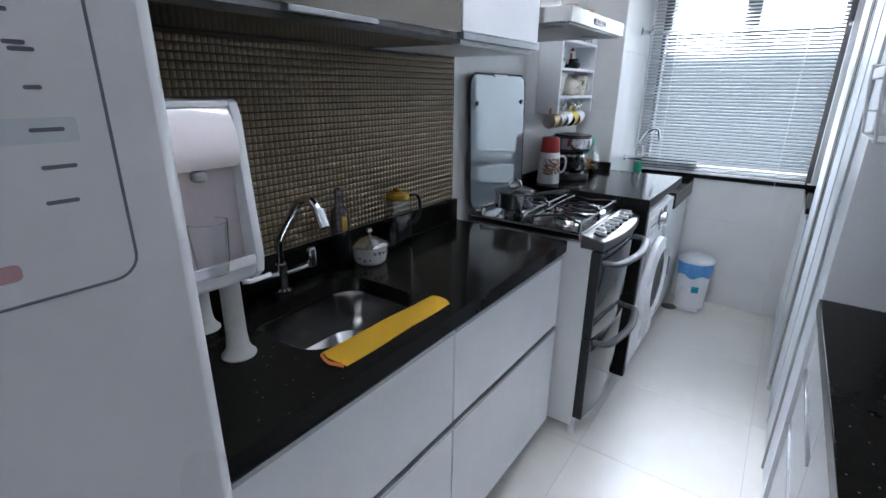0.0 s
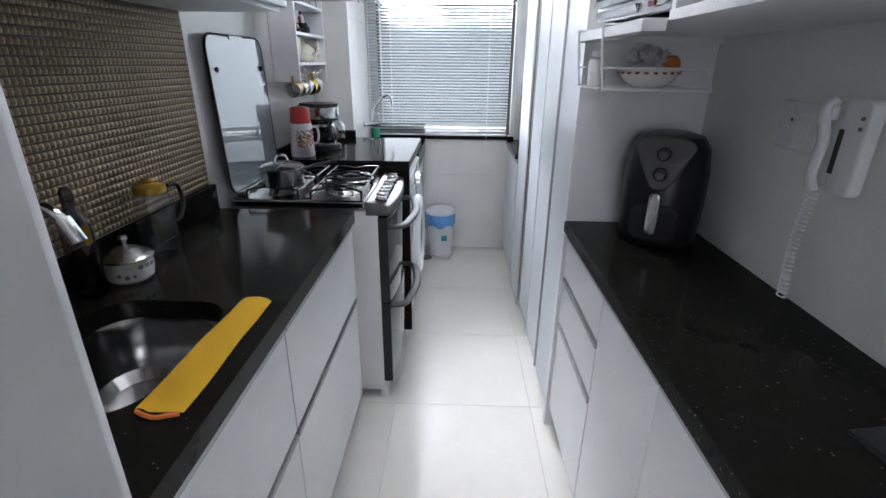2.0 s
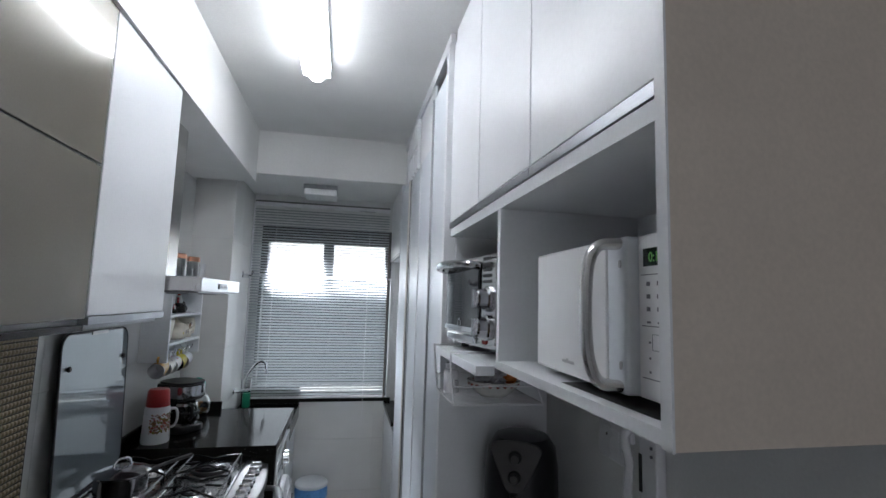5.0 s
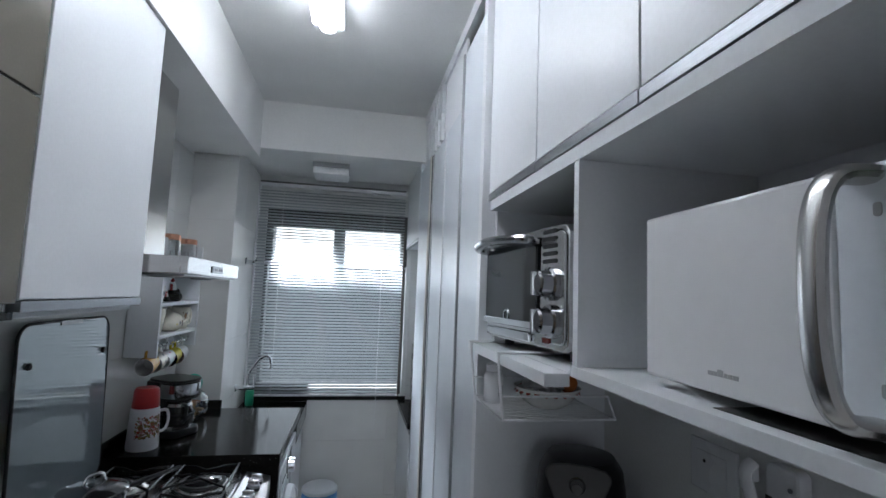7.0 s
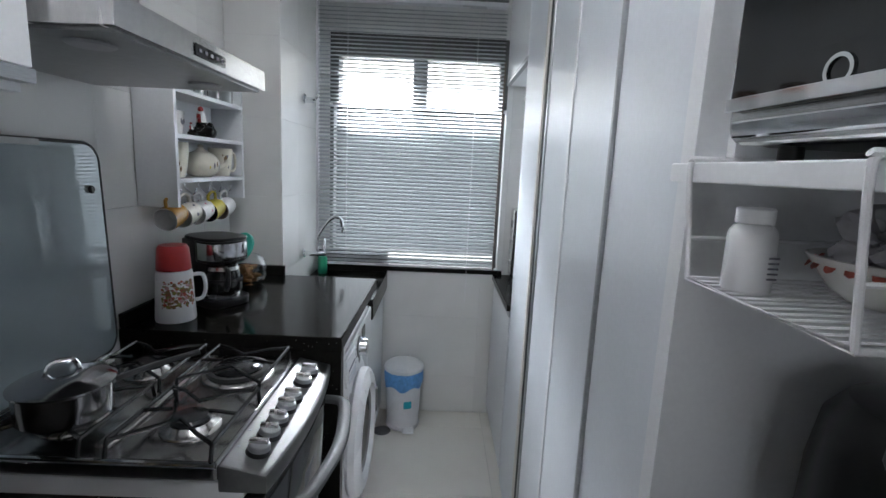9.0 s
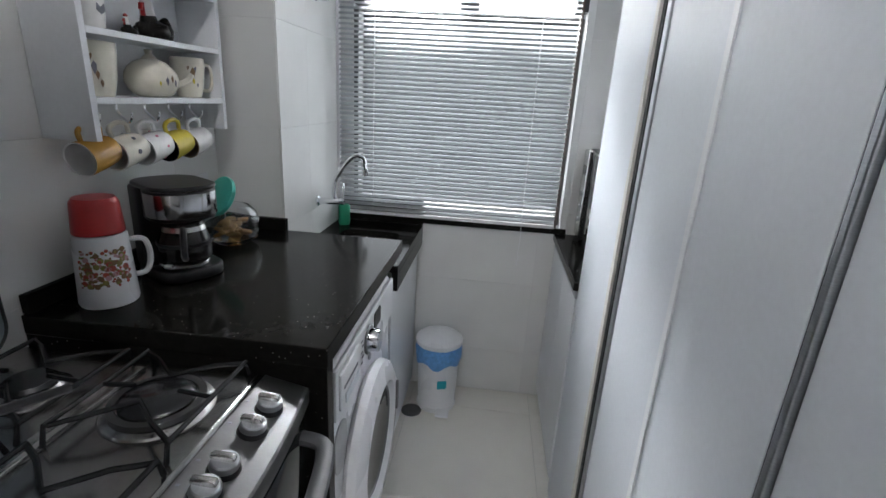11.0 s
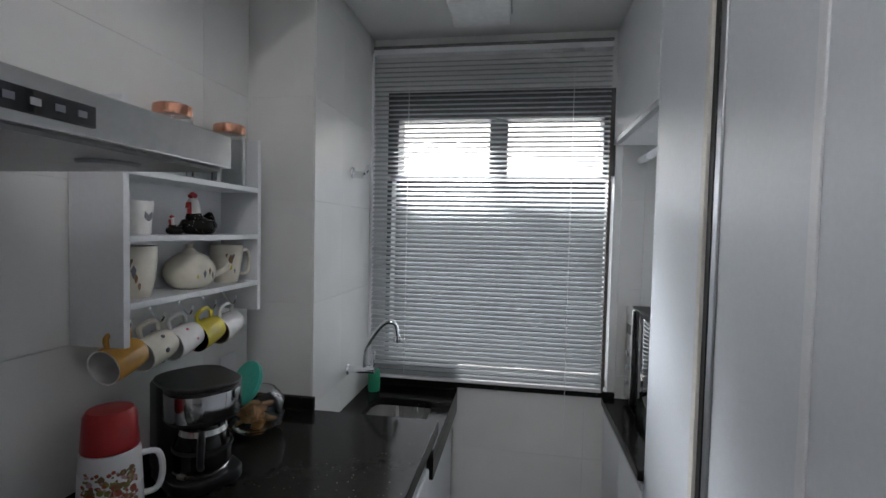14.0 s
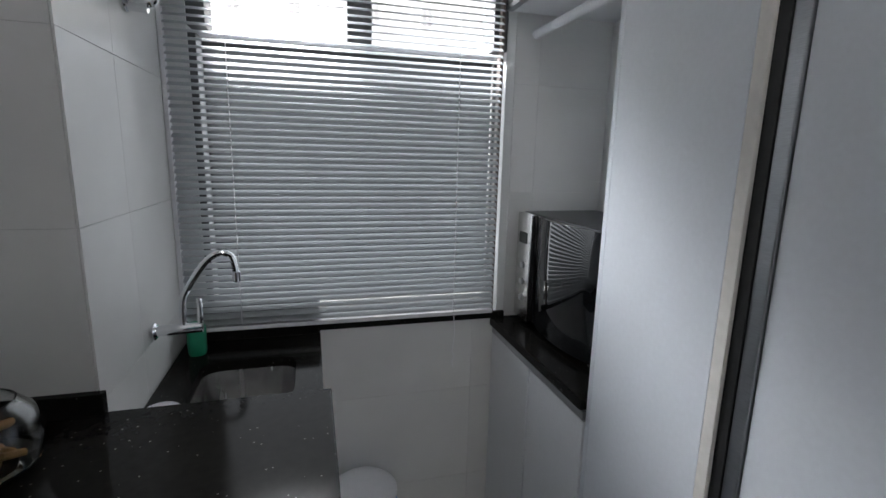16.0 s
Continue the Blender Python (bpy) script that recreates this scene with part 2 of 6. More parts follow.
def thing(name, loc, label, category, group="", rz=0, kind="", world_parts=True):
    """An Empty at a thing's base. Its parts are written in world metres, or in its own with world_parts off."""
    e = new(name)
    e.empty_display_size = 0.05
    e.matrix_basis = pose(*loc, 0, 0, rz)
    tagged(e, label, category, group, kind)
    WORLD_AT[e] = Vector(loc) if world_parts else Vector((0, 0, 0))
    return e


def part(name, bm, material, parent=None, label="", smooth=True):
    if parent is not None:
        off = WORLD_AT.get(parent)
        if off is None:
            off = Vector((0, 0, 0))
            WORLD_AT[parent] = off
        if off.length > 0:
            bmesh.ops.translate(bm, vec=-off, verts=bm.verts)
    me = bpy.data.meshes.new(name)
    bm.normal_update()
    if smooth:
        for f in bm.faces:
            f.smooth = True
        for e in bm.edges:
            if len(e.link_faces) == 2 and e.calc_face_angle(0) > 0.6:
                e.smooth = False
    bm.to_mesh(me)
    bm.free()
    for m in material if isinstance(material, (list, tuple)) else [material]:
        me.materials.append(m)
    ob = new(name, me)
    if parent is not None:
        ob.parent = parent
        WORLD_AT[ob] = WORLD_AT[parent]
    if label:
        ob["label"] = label
    return ob


def box(x0, x1, y0, y1, z0, z1, bevel=0.0, bm=None, seg=2, rot=None):
    b = bmesh.new()
    bmesh.ops.create_cube(b, size=1)
    bmesh.ops.scale(b, vec=(abs(x1 - x0), abs(y1 - y0), abs(z1 - z0)), verts=b.verts)
    if bevel:
        bmesh.ops.bevel(b, geom=b.edges[:], offset=bevel, segments=seg, profile=0.5, affect="EDGES", clamp_overlap=True)
        for f in sorted(b.faces, key=lambda q: -q.calc_area())[:6]:
            for e in f.edges:
                e.smooth = False
    if rot is not None:
        bmesh.ops.transform(b, matrix=rot, verts=b.verts)
    bmesh.ops.translate(b, vec=((x0 + x1) / 2, (y0 + y1) / 2, (z0 + z1) / 2), verts=b.verts)
    return join(bm, b)


def join(bm, b):
    if bm is None:
        return b
    me = bpy.data.meshes.new("tmp")
    b.to_mesh(me)
    b.free()
    bm.from_mesh(me)
    bpy.data.meshes.remove(me)
    return bm


def lathe(profile, at=(0, 0, 0), axis="z", seg=28, bm=None):
    """A solid of revolution from (radius, height) pairs, closed at both ends where the radius is 0."""
    b = bmesh.new()
    rings = []
    for r, h in profile:
        if r <= 1e-6:
            rings.append([b.verts.new((0, 0, h))])
        else:
            rings.append([b.verts.new((r * math.cos(2 * math.pi * i / seg), r * math.sin(2 * math.pi * i / seg), h)) for i in range(seg)])
    for lo, hi in zip(rings, rings[1:]):
        for i in range(seg):
            j = (i + 1) % seg
            if len(lo) == 1 and len(hi) > 1:
                b.faces.new((lo[0], hi[j], hi[i]))
            elif len(hi) == 1 and len(lo) > 1:
                b.faces.new((lo[i], lo[j], hi[0]))
            elif len(lo) > 1:
                b.faces.new((lo[i], lo[j], hi[j], hi[i]))
    bmesh.ops.recalc_face_normals(b, faces=b.faces)
    m = {"z": Matrix.Identity(4), "x": pose(0, 0, 0, 0, 90, 0), "-x": pose(0, 0, 0, 0, -90, 0), "y": pose(0, 0, 0, -90, 0, 0), "-y": pose(0, 0, 0, 90, 0, 0)}[axis] if isinstance(axis, str) else axis
    bmesh.ops.transform(b, matrix=Matrix.Translation(at) @ m, verts=b.verts)
    return join(bm, b)


def cyl(r, h, at, axis="z", seg=24, bevel=0.0, bm=None):
    e = min(bevel, r * 0.9, h * 0.45)
    prof = [(0, 0), (r, 0), (r, h), (0, h)] if not e else [(0, 0), (r - e, 0), (r, e), (r, h - e), (r - e, h), (0, h)]
    return lathe(prof, at, axis, seg, bm)


def tube(points, r, seg=8, bm=None, smooth_steps=0, closed=False, flat=1.0):
    """A round bar along points, with rounded bends when smooth_steps is given."""
    pts = [Vector(p) for p in points]
    if smooth_steps:
        n, out = len(pts), []
        for i in range(n if closed else n - 1):
            p0, p1, p2, p3 = (pts[(i + k) % n] if closed else pts[min(max(i + k, 0), n - 1)] for k in (-1, 0, 1, 2))
            for s in range(smooth_steps):
                u = s / smooth_steps
                out.append(0.5 * (2 * p1 + (p2 - p0) * u + (2 * p0 - 5 * p1 + 4 * p2 - p3) * u * u + (3 * p1 - p0 - 3 * p2 + p3) * u ** 3))
        if not closed:
            out.append(pts[-1])
        pts = out
    b, rings, n = bmesh.new(), [], len(pts)
    side = None
    for i, p in enumerate(pts):
        d = (pts[(i + 1) % n] - pts[i - 1]) if closed else (pts[min(i + 1, n - 1)] - pts[max(i - 1, 0)])
        d = d.normalized() if d.length > 1e-9 else Vector((0, 0, 1))
        if side is None:
            side = d.cross(Vector((0, 0, 1)) if abs(d.z) < 0.9 else Vector((1, 0, 0))).normalized()
        side = (side - d * side.dot(d)).normalized()
        up = side.cross(d)
        rings.append([b.verts.new(p + r * (math.cos(2 * math.pi * k / seg) * side + flat * math.sin(2 * math.pi * k / seg) * up)) for k in range(seg)])
    for i in range(n if closed else n - 1):
        lo, hi = rings[i], rings[(i + 1) % n]
        for k in range(seg):
            b.faces.new((lo[k], lo[(k + 1) % seg], hi[(k + 1) % seg], hi[k]))
    if not closed:
        b.faces.new(rings[0]), b.faces.new(list(reversed(rings[-1])))
    bmesh.ops.recalc_face_normals(b, faces=b.faces)
    return join(bm, b)


def rounded(w, h, r, n=6):
    """The outline of a rounded rectangle about the origin."""
    out = []
    for cx, cy, a in ((w / 2 - r, h / 2 - r, 0), (-w / 2 + r, h / 2 - r, 90), (-w / 2 + r, -h / 2 + r, 180), (w / 2 - r, -h / 2 + r, 270)):
        for i in range(n + 1):
            t = radians(a + 90 * i / n)
            out.append((cx + r * math.cos(t), cy + r * math.sin(t)))
    return out


def prism(outline, depth, m=None, bm=None, bevel=0.0, seg=2):
    """An outline in x and y, made depth thick upwards in z, then moved by m."""
    b = bmesh.new()
    f = b.faces.new([b.verts.new((x, y, 0)) for x, y in outline])
    top = bmesh.ops.extrude_face_region(b, geom=[f])
    bmesh.ops.translate(b, vec=(0, 0, depth), verts=[v for v in top["geom"] if isinstance(v, bmesh.types.BMVert)])
    bmesh.ops.recalc_face_normals(b, faces=b.faces)
    if bevel:
        rim = [e for e in b.edges if abs(e.verts[0].co.z - e.verts[1].co.z) < 1e-6]
        bmesh.ops.bevel(b, geom=rim, offset=bevel, segments=seg, profile=0.5, affect="EDGES", clamp_overlap=True)
        b.normal_update()
        for f in b.faces:
            if abs(f.normal.z) > 0.999 or len(outline) <= 8 and abs(f.normal.z) < 0.001:
                for e in f.edges:
                    e.smooth = False
    if m is not None:
        bmesh.ops.transform(b, matrix=m, verts=b.verts)
    return join(bm, b)


def slab_with_hole(outer, hole, z0, z1):
    """A slab whose plan is outer, with the opening hole through it."""
    b = bmesh.new()
    loops = []
    for line in (outer, hole):
        vs = [b.verts.new((x, y, z0)) for x, y in line]
        loops.append([b.edges.new((vs[i], vs[(i + 1) % len(vs)])) for i in range(len(vs))])
    bmesh.ops.triangle_fill(b, edges=loops[0] + loops[1], use_beauty=True)
    top = bmesh.ops.extrude_face_region(b, geom=b.faces[:])
    bmesh.ops.translate(b, vec=(0, 0, z1 - z0), verts=[v for v in top["geom"] if isinstance(v, bmesh.types.BMVert)])
    bmesh.ops.recalc_face_normals(b, faces=b.faces)
    return b


def bowl_shell(rings):
    """A hollow basin: successive outlines (list of 3D points), the last one closed by a face."""
    b = bmesh.new()
    made = [[b.verts.new(p) for p in ring] for ring in rings]
    for lo, hi in zip(made, made[1:]):
        n = len(lo)
        for i in range(n):
            b.faces.new((lo[i], lo[(i + 1) % n], hi[(i + 1) % n], hi[i]))
    b.faces.new(made[-1])
    bmesh.ops.recalc_face_normals(b, faces=b.faces)
    bmesh.ops.reverse_faces(b, faces=b.faces)
    return b


def structure(name, bm, material, label, smooth=False):
    return tagged(part(name, bm, material, None, "", smooth), label, name.split("_")[0], "", "structure")


FACE_MX = Matrix(((0, 0, -1, 0), (-1, 0, 0, 0), (0, 1, 0, 0), (0, 0, 0, 1)))  # drawing x to -y, y to z, depth to -x: a face that looks along -x
FACE_PX = Matrix(((0, 0, 1, 0), (1, 0, 0, 0), (0, 1, 0, 0), (0, 0, 0, 1)))  # drawing x to y, y to z, depth to +x
FACE_MY = Matrix(((1, 0, 0, 0), (0, 0, -1, 0), (0, 1, 0, 0), (0, 0, 0, 1)))  # drawing x to x, y to z, depth to -y


def at(x, y, z):
    return Matrix.Translation((x, y, z))


# ---- structure ----
LW, RW, WW, PIL, PIERY = -1.14, 0.587, 3.74, -0.898, 3.11  # left wall, right wall, window wall, pier side face, pier front face
CEIL, LOW, BEAM = 2.755, 2.475, 3.05

floor = structure("floor", box(-1.4, 0.9, -3.4, 3.95, -0.08, -0.003), GROUT, "off-white polished porcelain tile floor with thin grey joints")
structure("wall_left", box(LW - 0.15, LW - 0.004, -3.4, 3.9, 0, CEIL), WALLGROUT, "white tiled and painted long wall behind the sink and stove")
structure("wall_pier", box(LW - 0.003, PIL - 0.004, PIERY + 0.004, 3.9, 0, LOW - 0.004), WALLGROUT, "white tiled wall projection beside the window")
structure("wall_right", box(RW, RW + 0.15, -3.4, 3.9, 0, CEIL), PAINT, "plain white painted wall behind the shallow counter")
wall = bmesh.new()
W0, W1, Z0, Z1 = -0.83, 0.176, 0.925, 2.235
for x0, x1, z0, z1 in ((LW, W0, 0, CEIL), (W1, RW + 0.1, 0, CEIL), (W0, W1, 0, Z0), (W0, W1, Z1, CEIL)):
    box(x0, x1, WW, WW + 0.16, z0, z1, bm=wall)
structure("wall_window", wall, PAINT, "white wall with the window opening above the laundry corner")
# unseen back wall and window opening, assumed so the rear fill has a place
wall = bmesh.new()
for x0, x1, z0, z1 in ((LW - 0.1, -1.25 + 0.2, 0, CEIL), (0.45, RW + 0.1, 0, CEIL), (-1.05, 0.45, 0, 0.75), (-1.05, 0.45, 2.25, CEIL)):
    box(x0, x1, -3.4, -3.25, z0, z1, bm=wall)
structure("wall_back", wall, PAINT, "unseen plain white wall closing the space behind, with an assumed window opening")
structure("window_2", box(-1.05, 0.45, -3.34, -3.32, 0.75, 2.25), FROST, "unseen frosted pane added behind the camera around the rear fill light")
structure("ceiling", box(LW - 0.1, RW + 0.1, -3.4, BEAM, CEIL, CEIL + 0.12), PAINT, "smooth white painted ceiling")
structure("ceiling_low", box(LW - 0.1, RW + 0.1, BEAM + 0.12, 3.9, LOW, LOW + 0.12), PAINT, "lower white ceiling over the laundry corner")
structure("beam", box(LW - 0.1, RW + 0.1, BEAM, BEAM + 0.118, LOW - 0.003, CEIL + 0.1), PAINT, "white painted cross beam below the ceiling")

# opposite building and ground outside
ground = structure("ground", box(-400, 400, 4.4, 800, -12.2, -12), FACADE, "pale ground far below the window")
house = thing("apartment_building", (0, 17, -12), "pale apartment building with small grilled windows across the street", "building")
part("wall", box(-14, 14, 17, 25, -12, 14), FACADE, house)
pane = None
for i in range(9):
    for k in range(5):
        x, z = -8.6 + 1.9 * i + 0.3 * (i % 2), -3.1 + 2.8 * k
        w = part("window", box(x, x + 0.36, 16.93, 17.02, z, z + 0.55), WHITE, house)
        part("pane", box(x + 0.03, x + 0.165, 16.90, 16.93, z + 0.05, z + 0.50), GREYP, w)
        part("pane", box(x + 0.195, x + 0.33, 16.90, 16.93, z + 0.05, z + 0.50), GREYP, w)

# window: frame, mullion, transom, two clear panes above and two frosted ones below
window = thing("window_1", (-0.34, WW + 0.08, Z0), "sliding window with dark frame, clear upper and frosted lower panes", "window", kind="structure")
part("window_frame", box(W0 + 0.001, W0 + 0.05, 3.743, 3.86, 1.86, Z1 - 0.001), DARKFRAME, window)
part("window_frame", box(W0 + 0.001, W0 + 0.022, 3.743, 3.86, Z0 + 0.03, 1.8445), DARKFRAME, window)
part("window_frame", box(W1 - 0.018, W1 - 0.001, 3.81, 3.86, Z0 + 0.03, 1.8445), DARKFRAME, window)
part("window_frame", box(W1 - 0.05, W1 - 0.001, 3.743, 3.86, 1.86, Z1 - 0.001), DARKFRAME, window)
part("window_frame", box(W0 + 0.0505, W1 - 0.0505, 3.743, 3.86, Z1 - 0.12, Z1 - 0.001), DARKFRAME, window)
part("window_frame", box(W0, W1, 3.80, 3.86, Z0, Z0 + 0.03), DARKFRAME, window)
part("mullion", box(-0.365, -0.285, 3.795, 3.865, 1.86, Z1 - 0.12), DARKFRAME, window)
part("transom", box(W0 + 0.001, W1 - 0.001, 3.80, 3.86, 1.845, 1.859), WHITE, window)
part("transom", box(W0 + 0.0225, W1 - 0.0225, 3.80, 3.86, 0.995, 1.01), WHITE, window)
for x0, x1 in ((W0 + 0.05, -0.365), (-0.285, W1 - 0.05)):
    p = part("pane", box(x0, x1, 3.826, 3.832, 1.86, Z1 - 0.12), WINDOWGLASS, window, "clear glass pane")
part("pane", box(W0 + 0.0225, W1 - 0.0225, 3.826, 3.832, 1.011, 1.844), FROST, window, "large frosted glass pane")
p = part("pane", box(W0 + 0.0225, W1 - 0.0225, 3.826, 3.832, Z0 + 0.031, 0.994), WINDOWGLASS, window, "narrow clear glass pane")
part("window_sill", box(W0 - 0.05, W1 + 0.03, 3.725, 3.80, 0.898, 0.924, 0.004), GRANITE, window, "dark granite sill")
part("side_trim", box(0.1445, 0.156, 3.722, 3.752, Z0, Z1 - 0.122), BROWNFRAME, window, "brown wooden side trim")

# venetian blind
blind = thing("venetian_blind", (-0.36, 3.70, 0.935), "white closed venetian blind hanging before the window", "blind")
BX0, BX1, BZ0, BZ1 = -0.882, 0.143, 0.935, 2.385
part("headrail", box(BX0, BX1, 3.675, 3.722, BZ1 - 0.002, BZ1 + 0.022, 0.003), WHITE, blind)
# dark strip draws the shaded gap over the headrail
part("rail_cap", box(BX0, BX1, 3.672, 3.722, BZ1 + 0.0225, BZ1 + 0.034, 0.002), DARKSTEEL, blind, "dark strip standing for the shaded gap above the rail")
sl = bmesh.new()
n = 6
prof = [(-0.0125 + 0.025 * i / n, 0.0016 * (1 - (2 * i / n - 1) ** 2)) for i in range(n + 1)]
vs = [[sl.verts.new((x, a, b)) for a, b in prof] for x in ((BX0 - BX1) / 2, (BX1 - BX0) / 2)]
for i in range(n):
    sl.faces.new((vs[0][i], vs[0][i + 1], vs[1][i + 1], vs[1][i]))
slat_mesh = bpy.data.meshes.new("slat")
sl.to_mesh(slat_mesh), sl.free()
slat_mesh.materials.append(SLAT)
for f in slat_mesh.polygons:
    f.use_smooth = True
PITCH = 0.0208
for i in range(int((BZ1 - BZ0 - 0.03) / PITCH)):
    o = new("slat", slat_mesh)
    o.parent = blind
    z = BZ0 + 0.025 + i * PITCH
    o.matrix_basis = pose((BX0 + BX1) / 2 + 0.36, 0.0, z - 0.935, 31 + random.uniform(-0.25, 0.25), 0, 0)
part("bottom_rail", box(BX0, BX1, 3.69, 3.71, BZ0 - 0.003, BZ0 + 0.012, 0.003), WHITE, blind)
for x in (-0.72, -0.01):
    part("ladder_cord", tube([(x, 3.685, BZ0 + 0.012), (x, 3.685, BZ1)], 0.0012, 5), WHITE, blind)
part("pull_cord", tube([(-0.01, 3.68, BZ0), (-0.008, 3.675, 0.86), (-0.013, 3.68, 0.80), (-0.006, 3.675, 0.78), (-0.014, 3.68, 0.76), (-0.009, 3.675, 0.74)], 0.0016, 5, smooth_steps=4), WHITE, blind)

# ceiling lamps
lamp = thing("ceiling_light", (-0.33, 1.3, CEIL), "lit rectangular white ceiling light with small end spot", "ceiling light")
part("base", box(-0.42, -0.295, 0.80, 2.13, CEIL - 0.032, CEIL - 0.002, 0.003), WHITE, lamp)
part("diffuser", box(-0.415, -0.30, 0.86, 2.02, CEIL - 0.078, CEIL - 0.0325, 0.004), DIFFUSER, lamp)
part("spot_lamp", cyl(0.03, 0.03, (-0.36, 2.075, CEIL - 0.0625), "z", 20, 0.004), SPOT, lamp)
lamp = thing("ceiling_light", (-0.385, 3.36, LOW), "unlit square white ceiling light near the window", "ceiling light")
part("base", box(-0.50, -0.27, 3.25, 3.48, LOW - 0.03, LOW - 0.002, 0.004), GREYP, lamp)
part("diffuser", box(-0.495, -0.275, 3.255, 3.475, LOW - 0.075, LOW - 0.03, 0.008), OFFDIFF, lamp)

# ---- left counter ----
counter = thing("kitchen_worktop", (-0.86, 0.97, 0.885), "black granite worktop with undermounted sink opening and low upstand", "worktop")
SX, SY, SW, SD = -0.878, 0.765, 0.30, 0.385
hole = [(SX + a, SY + b) for a, b in rounded(SW, SD, 0.085, 8)]
part("top", slab_with_hole([(LW + 0.004, 0.27), (-0.608, 0.27), (-0.608, 1.695), (LW + 0.004, 1.695)], hole, 0.885, 0.93), GRANITE, counter)
part("upstand", box(LW + 0.004, LW + 0.024, 0.27, 1.69, 0.931, 1.025, 0.002), GRANITE, counter)
sink = thing("kitchen_sink", (SX, SY, 0.73), "undermounted stainless steel sink bowl with rounded corners", "sink")
rings = []
for w, d, r, z in ((SW + 0.03, SD + 0.03, 0.095, 0.884), (SW + 0.004, SD + 0.004, 0.085, 0.884), (SW - 0.004, SD - 0.004, 0.085, 0.872), (SW - 0.03, SD - 0.03, 0.08, 0.76), (SW - 0.07, SD - 0.07, 0.07, 0.738), (0.10, 0.10, 0.049, 0.732)):
    rings.append([(SX + a, SY + b, z) for a, b in rounded(w, d, r, 8)])
part("bowl", bowl_shell(rings), SINKSTEEL, sink)
part("drain", lathe([(0, 0.004), (0.03, 0.004), (0.042, 0.007), (0.045, 0.002), (0.03, 0)], (SX, SY, 0.733)), CHROME, sink)


def drawer_unit(name, y0, y1, xf, fronts, label, back, group, facing, z_top, mat_front, handles=True, kick=0.1):
    """A base cabinet: carcass, toe kick, and fronts given as (z0, z1, y0, y1)."""
    u = thing(name, ((xf + back) / 2, (y0 + y1) / 2, 0), label, "cabinet", group)
    s = 1 if facing > 0 else -1
    part("carcass", box(min(back, xf - s * 0.022), max(back, xf - s * 0.022), y0 + 0.001, y1 - 0.001, kick, z_top if s < 0 else 0.71), LAMINATE, u)
    part("plinth", box(min(back, xf - s * 0.06), max(back, xf - s * 0.06), y0 + 0.002, y1 - 0.002, 0.002, kick - 0.001), KICK, u)
    for z0, z1, a, b in fronts:
        f = part("drawer_front", box(xf - s * 0.020, xf, a + 0.002, b - 0.002, z0, z1 - 0.021, 0.0015), LAMINATE if mat_front is None else mat_front, u)
        h = part("handle", box(xf - s * 0.018, xf + s * 0.004, a + 0.002, b - 0.002, z1 - 0.019, z1 - 0.006, 0.001), ALU, f, "aluminium edge profile handle")
        WORLD_AT[h] = WORLD_AT[u]
    return u


for y0, y1 in ((0.27, 0.946), (0.948, 1.69)):
    drawer_unit("base_cabinet", y0, y1, -0.620, [(0.105, 0.565, y0, y1), (0.572, 0.879, y0, y1)], "white laminate base cabinet with two drawers and aluminium profiles", LW + 0.03, "base cabinets under the sink", 1, 0.884, None)

# bronze relief mosaic above the upstand: joint sheet plus small raised studs
mosaic = thing("wall_mosaic", (LW + 0.006, 0.98, 1.03), "bronze-brown ribbed relief mosaic splashback", "splashback", kind="structure")
MY0, MY1, MZ0, MZ1 = 0.2, 1.675, 1.028, 1.60
part("backing", box(LW + 0.001, LW + 0.006, MY0, MY1, MZ0, MZ1), BRONZEGAP, mosaic)
stud_v, stud_f = [], []
PY, PZ = 0.0165, 0.0195
for i in range(int((MY1 - MY0) / PY)):
    for k in range(int((MZ1 - MZ0) / PZ)):
        y, z, c = MY0 + i * PY, MZ0 + k * PZ, len(stud_v)
        y1, z1, x0, x1 = y + PY - 0.0025, z + PZ - 0.0045, LW + 0.006, LW + 0.0105
        stud_v += [(x0, y, z), (x0, y1, z), (x0, y1, z1), (x0, y, z1), (x1, y + 0.003, z + 0.005), (x1, y1 - 0.003, z + 0.005), (x1, y1 - 0.003, z1 - 0.003), (x1, y + 0.003, z1 - 0.003)]
        stud_f += [(c + 4, c + 5, c + 6, c + 7), (c, c + 1, c + 5, c + 4), (c + 1, c + 2, c + 6, c + 5), (c + 2, c + 3, c + 7, c + 6), (c + 3, c, c + 4, c + 7)]
me = bpy.data.meshes.new("stud")
off = WORLD_AT[mosaic]
me.from_pydata([(a - off.x, b - off.y, c - off.z) for a, b, c in stud_v], [], stud_f)
me.materials.append(BRONZE)
for f in me.polygons:
    f.use_smooth = True
studs = new("stud", me)
studs.parent = mosaic
studs["kind"] = "stuff"

# upper cabinets on the left wall
UF = -0.785
cab = thing("wall_cabinet", (-0.96, 0.73, 1.595), "taupe glossy wall cabinet with two lift-up flaps and dark lower edge", "wall cabinet")
part("carcass", box(LW + 0.012, UF - 0.022, 0.26, 1.198, 1.612, 2.405), LAMINATE, cab)
for z0, z1 in ((1.625, 1.998), (2.003, 2.41)):
    part("flap", box(UF - 0.02, UF, 0.26, 1.197, z0, z1, 0.002), TAUPE, cab)
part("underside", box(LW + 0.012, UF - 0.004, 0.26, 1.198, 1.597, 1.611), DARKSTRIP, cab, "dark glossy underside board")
part("handle", box(UF - 0.018, UF + 0.006, 0.62, 0.86, 1.612, 1.624, 0.002), ALU, cab, "brushed aluminium pull")
cab = thing("wall_cabinet", (-0.96, 1.44, 1.595), "white wall cabinet with single door and aluminium lower profile", "wall cabinet")
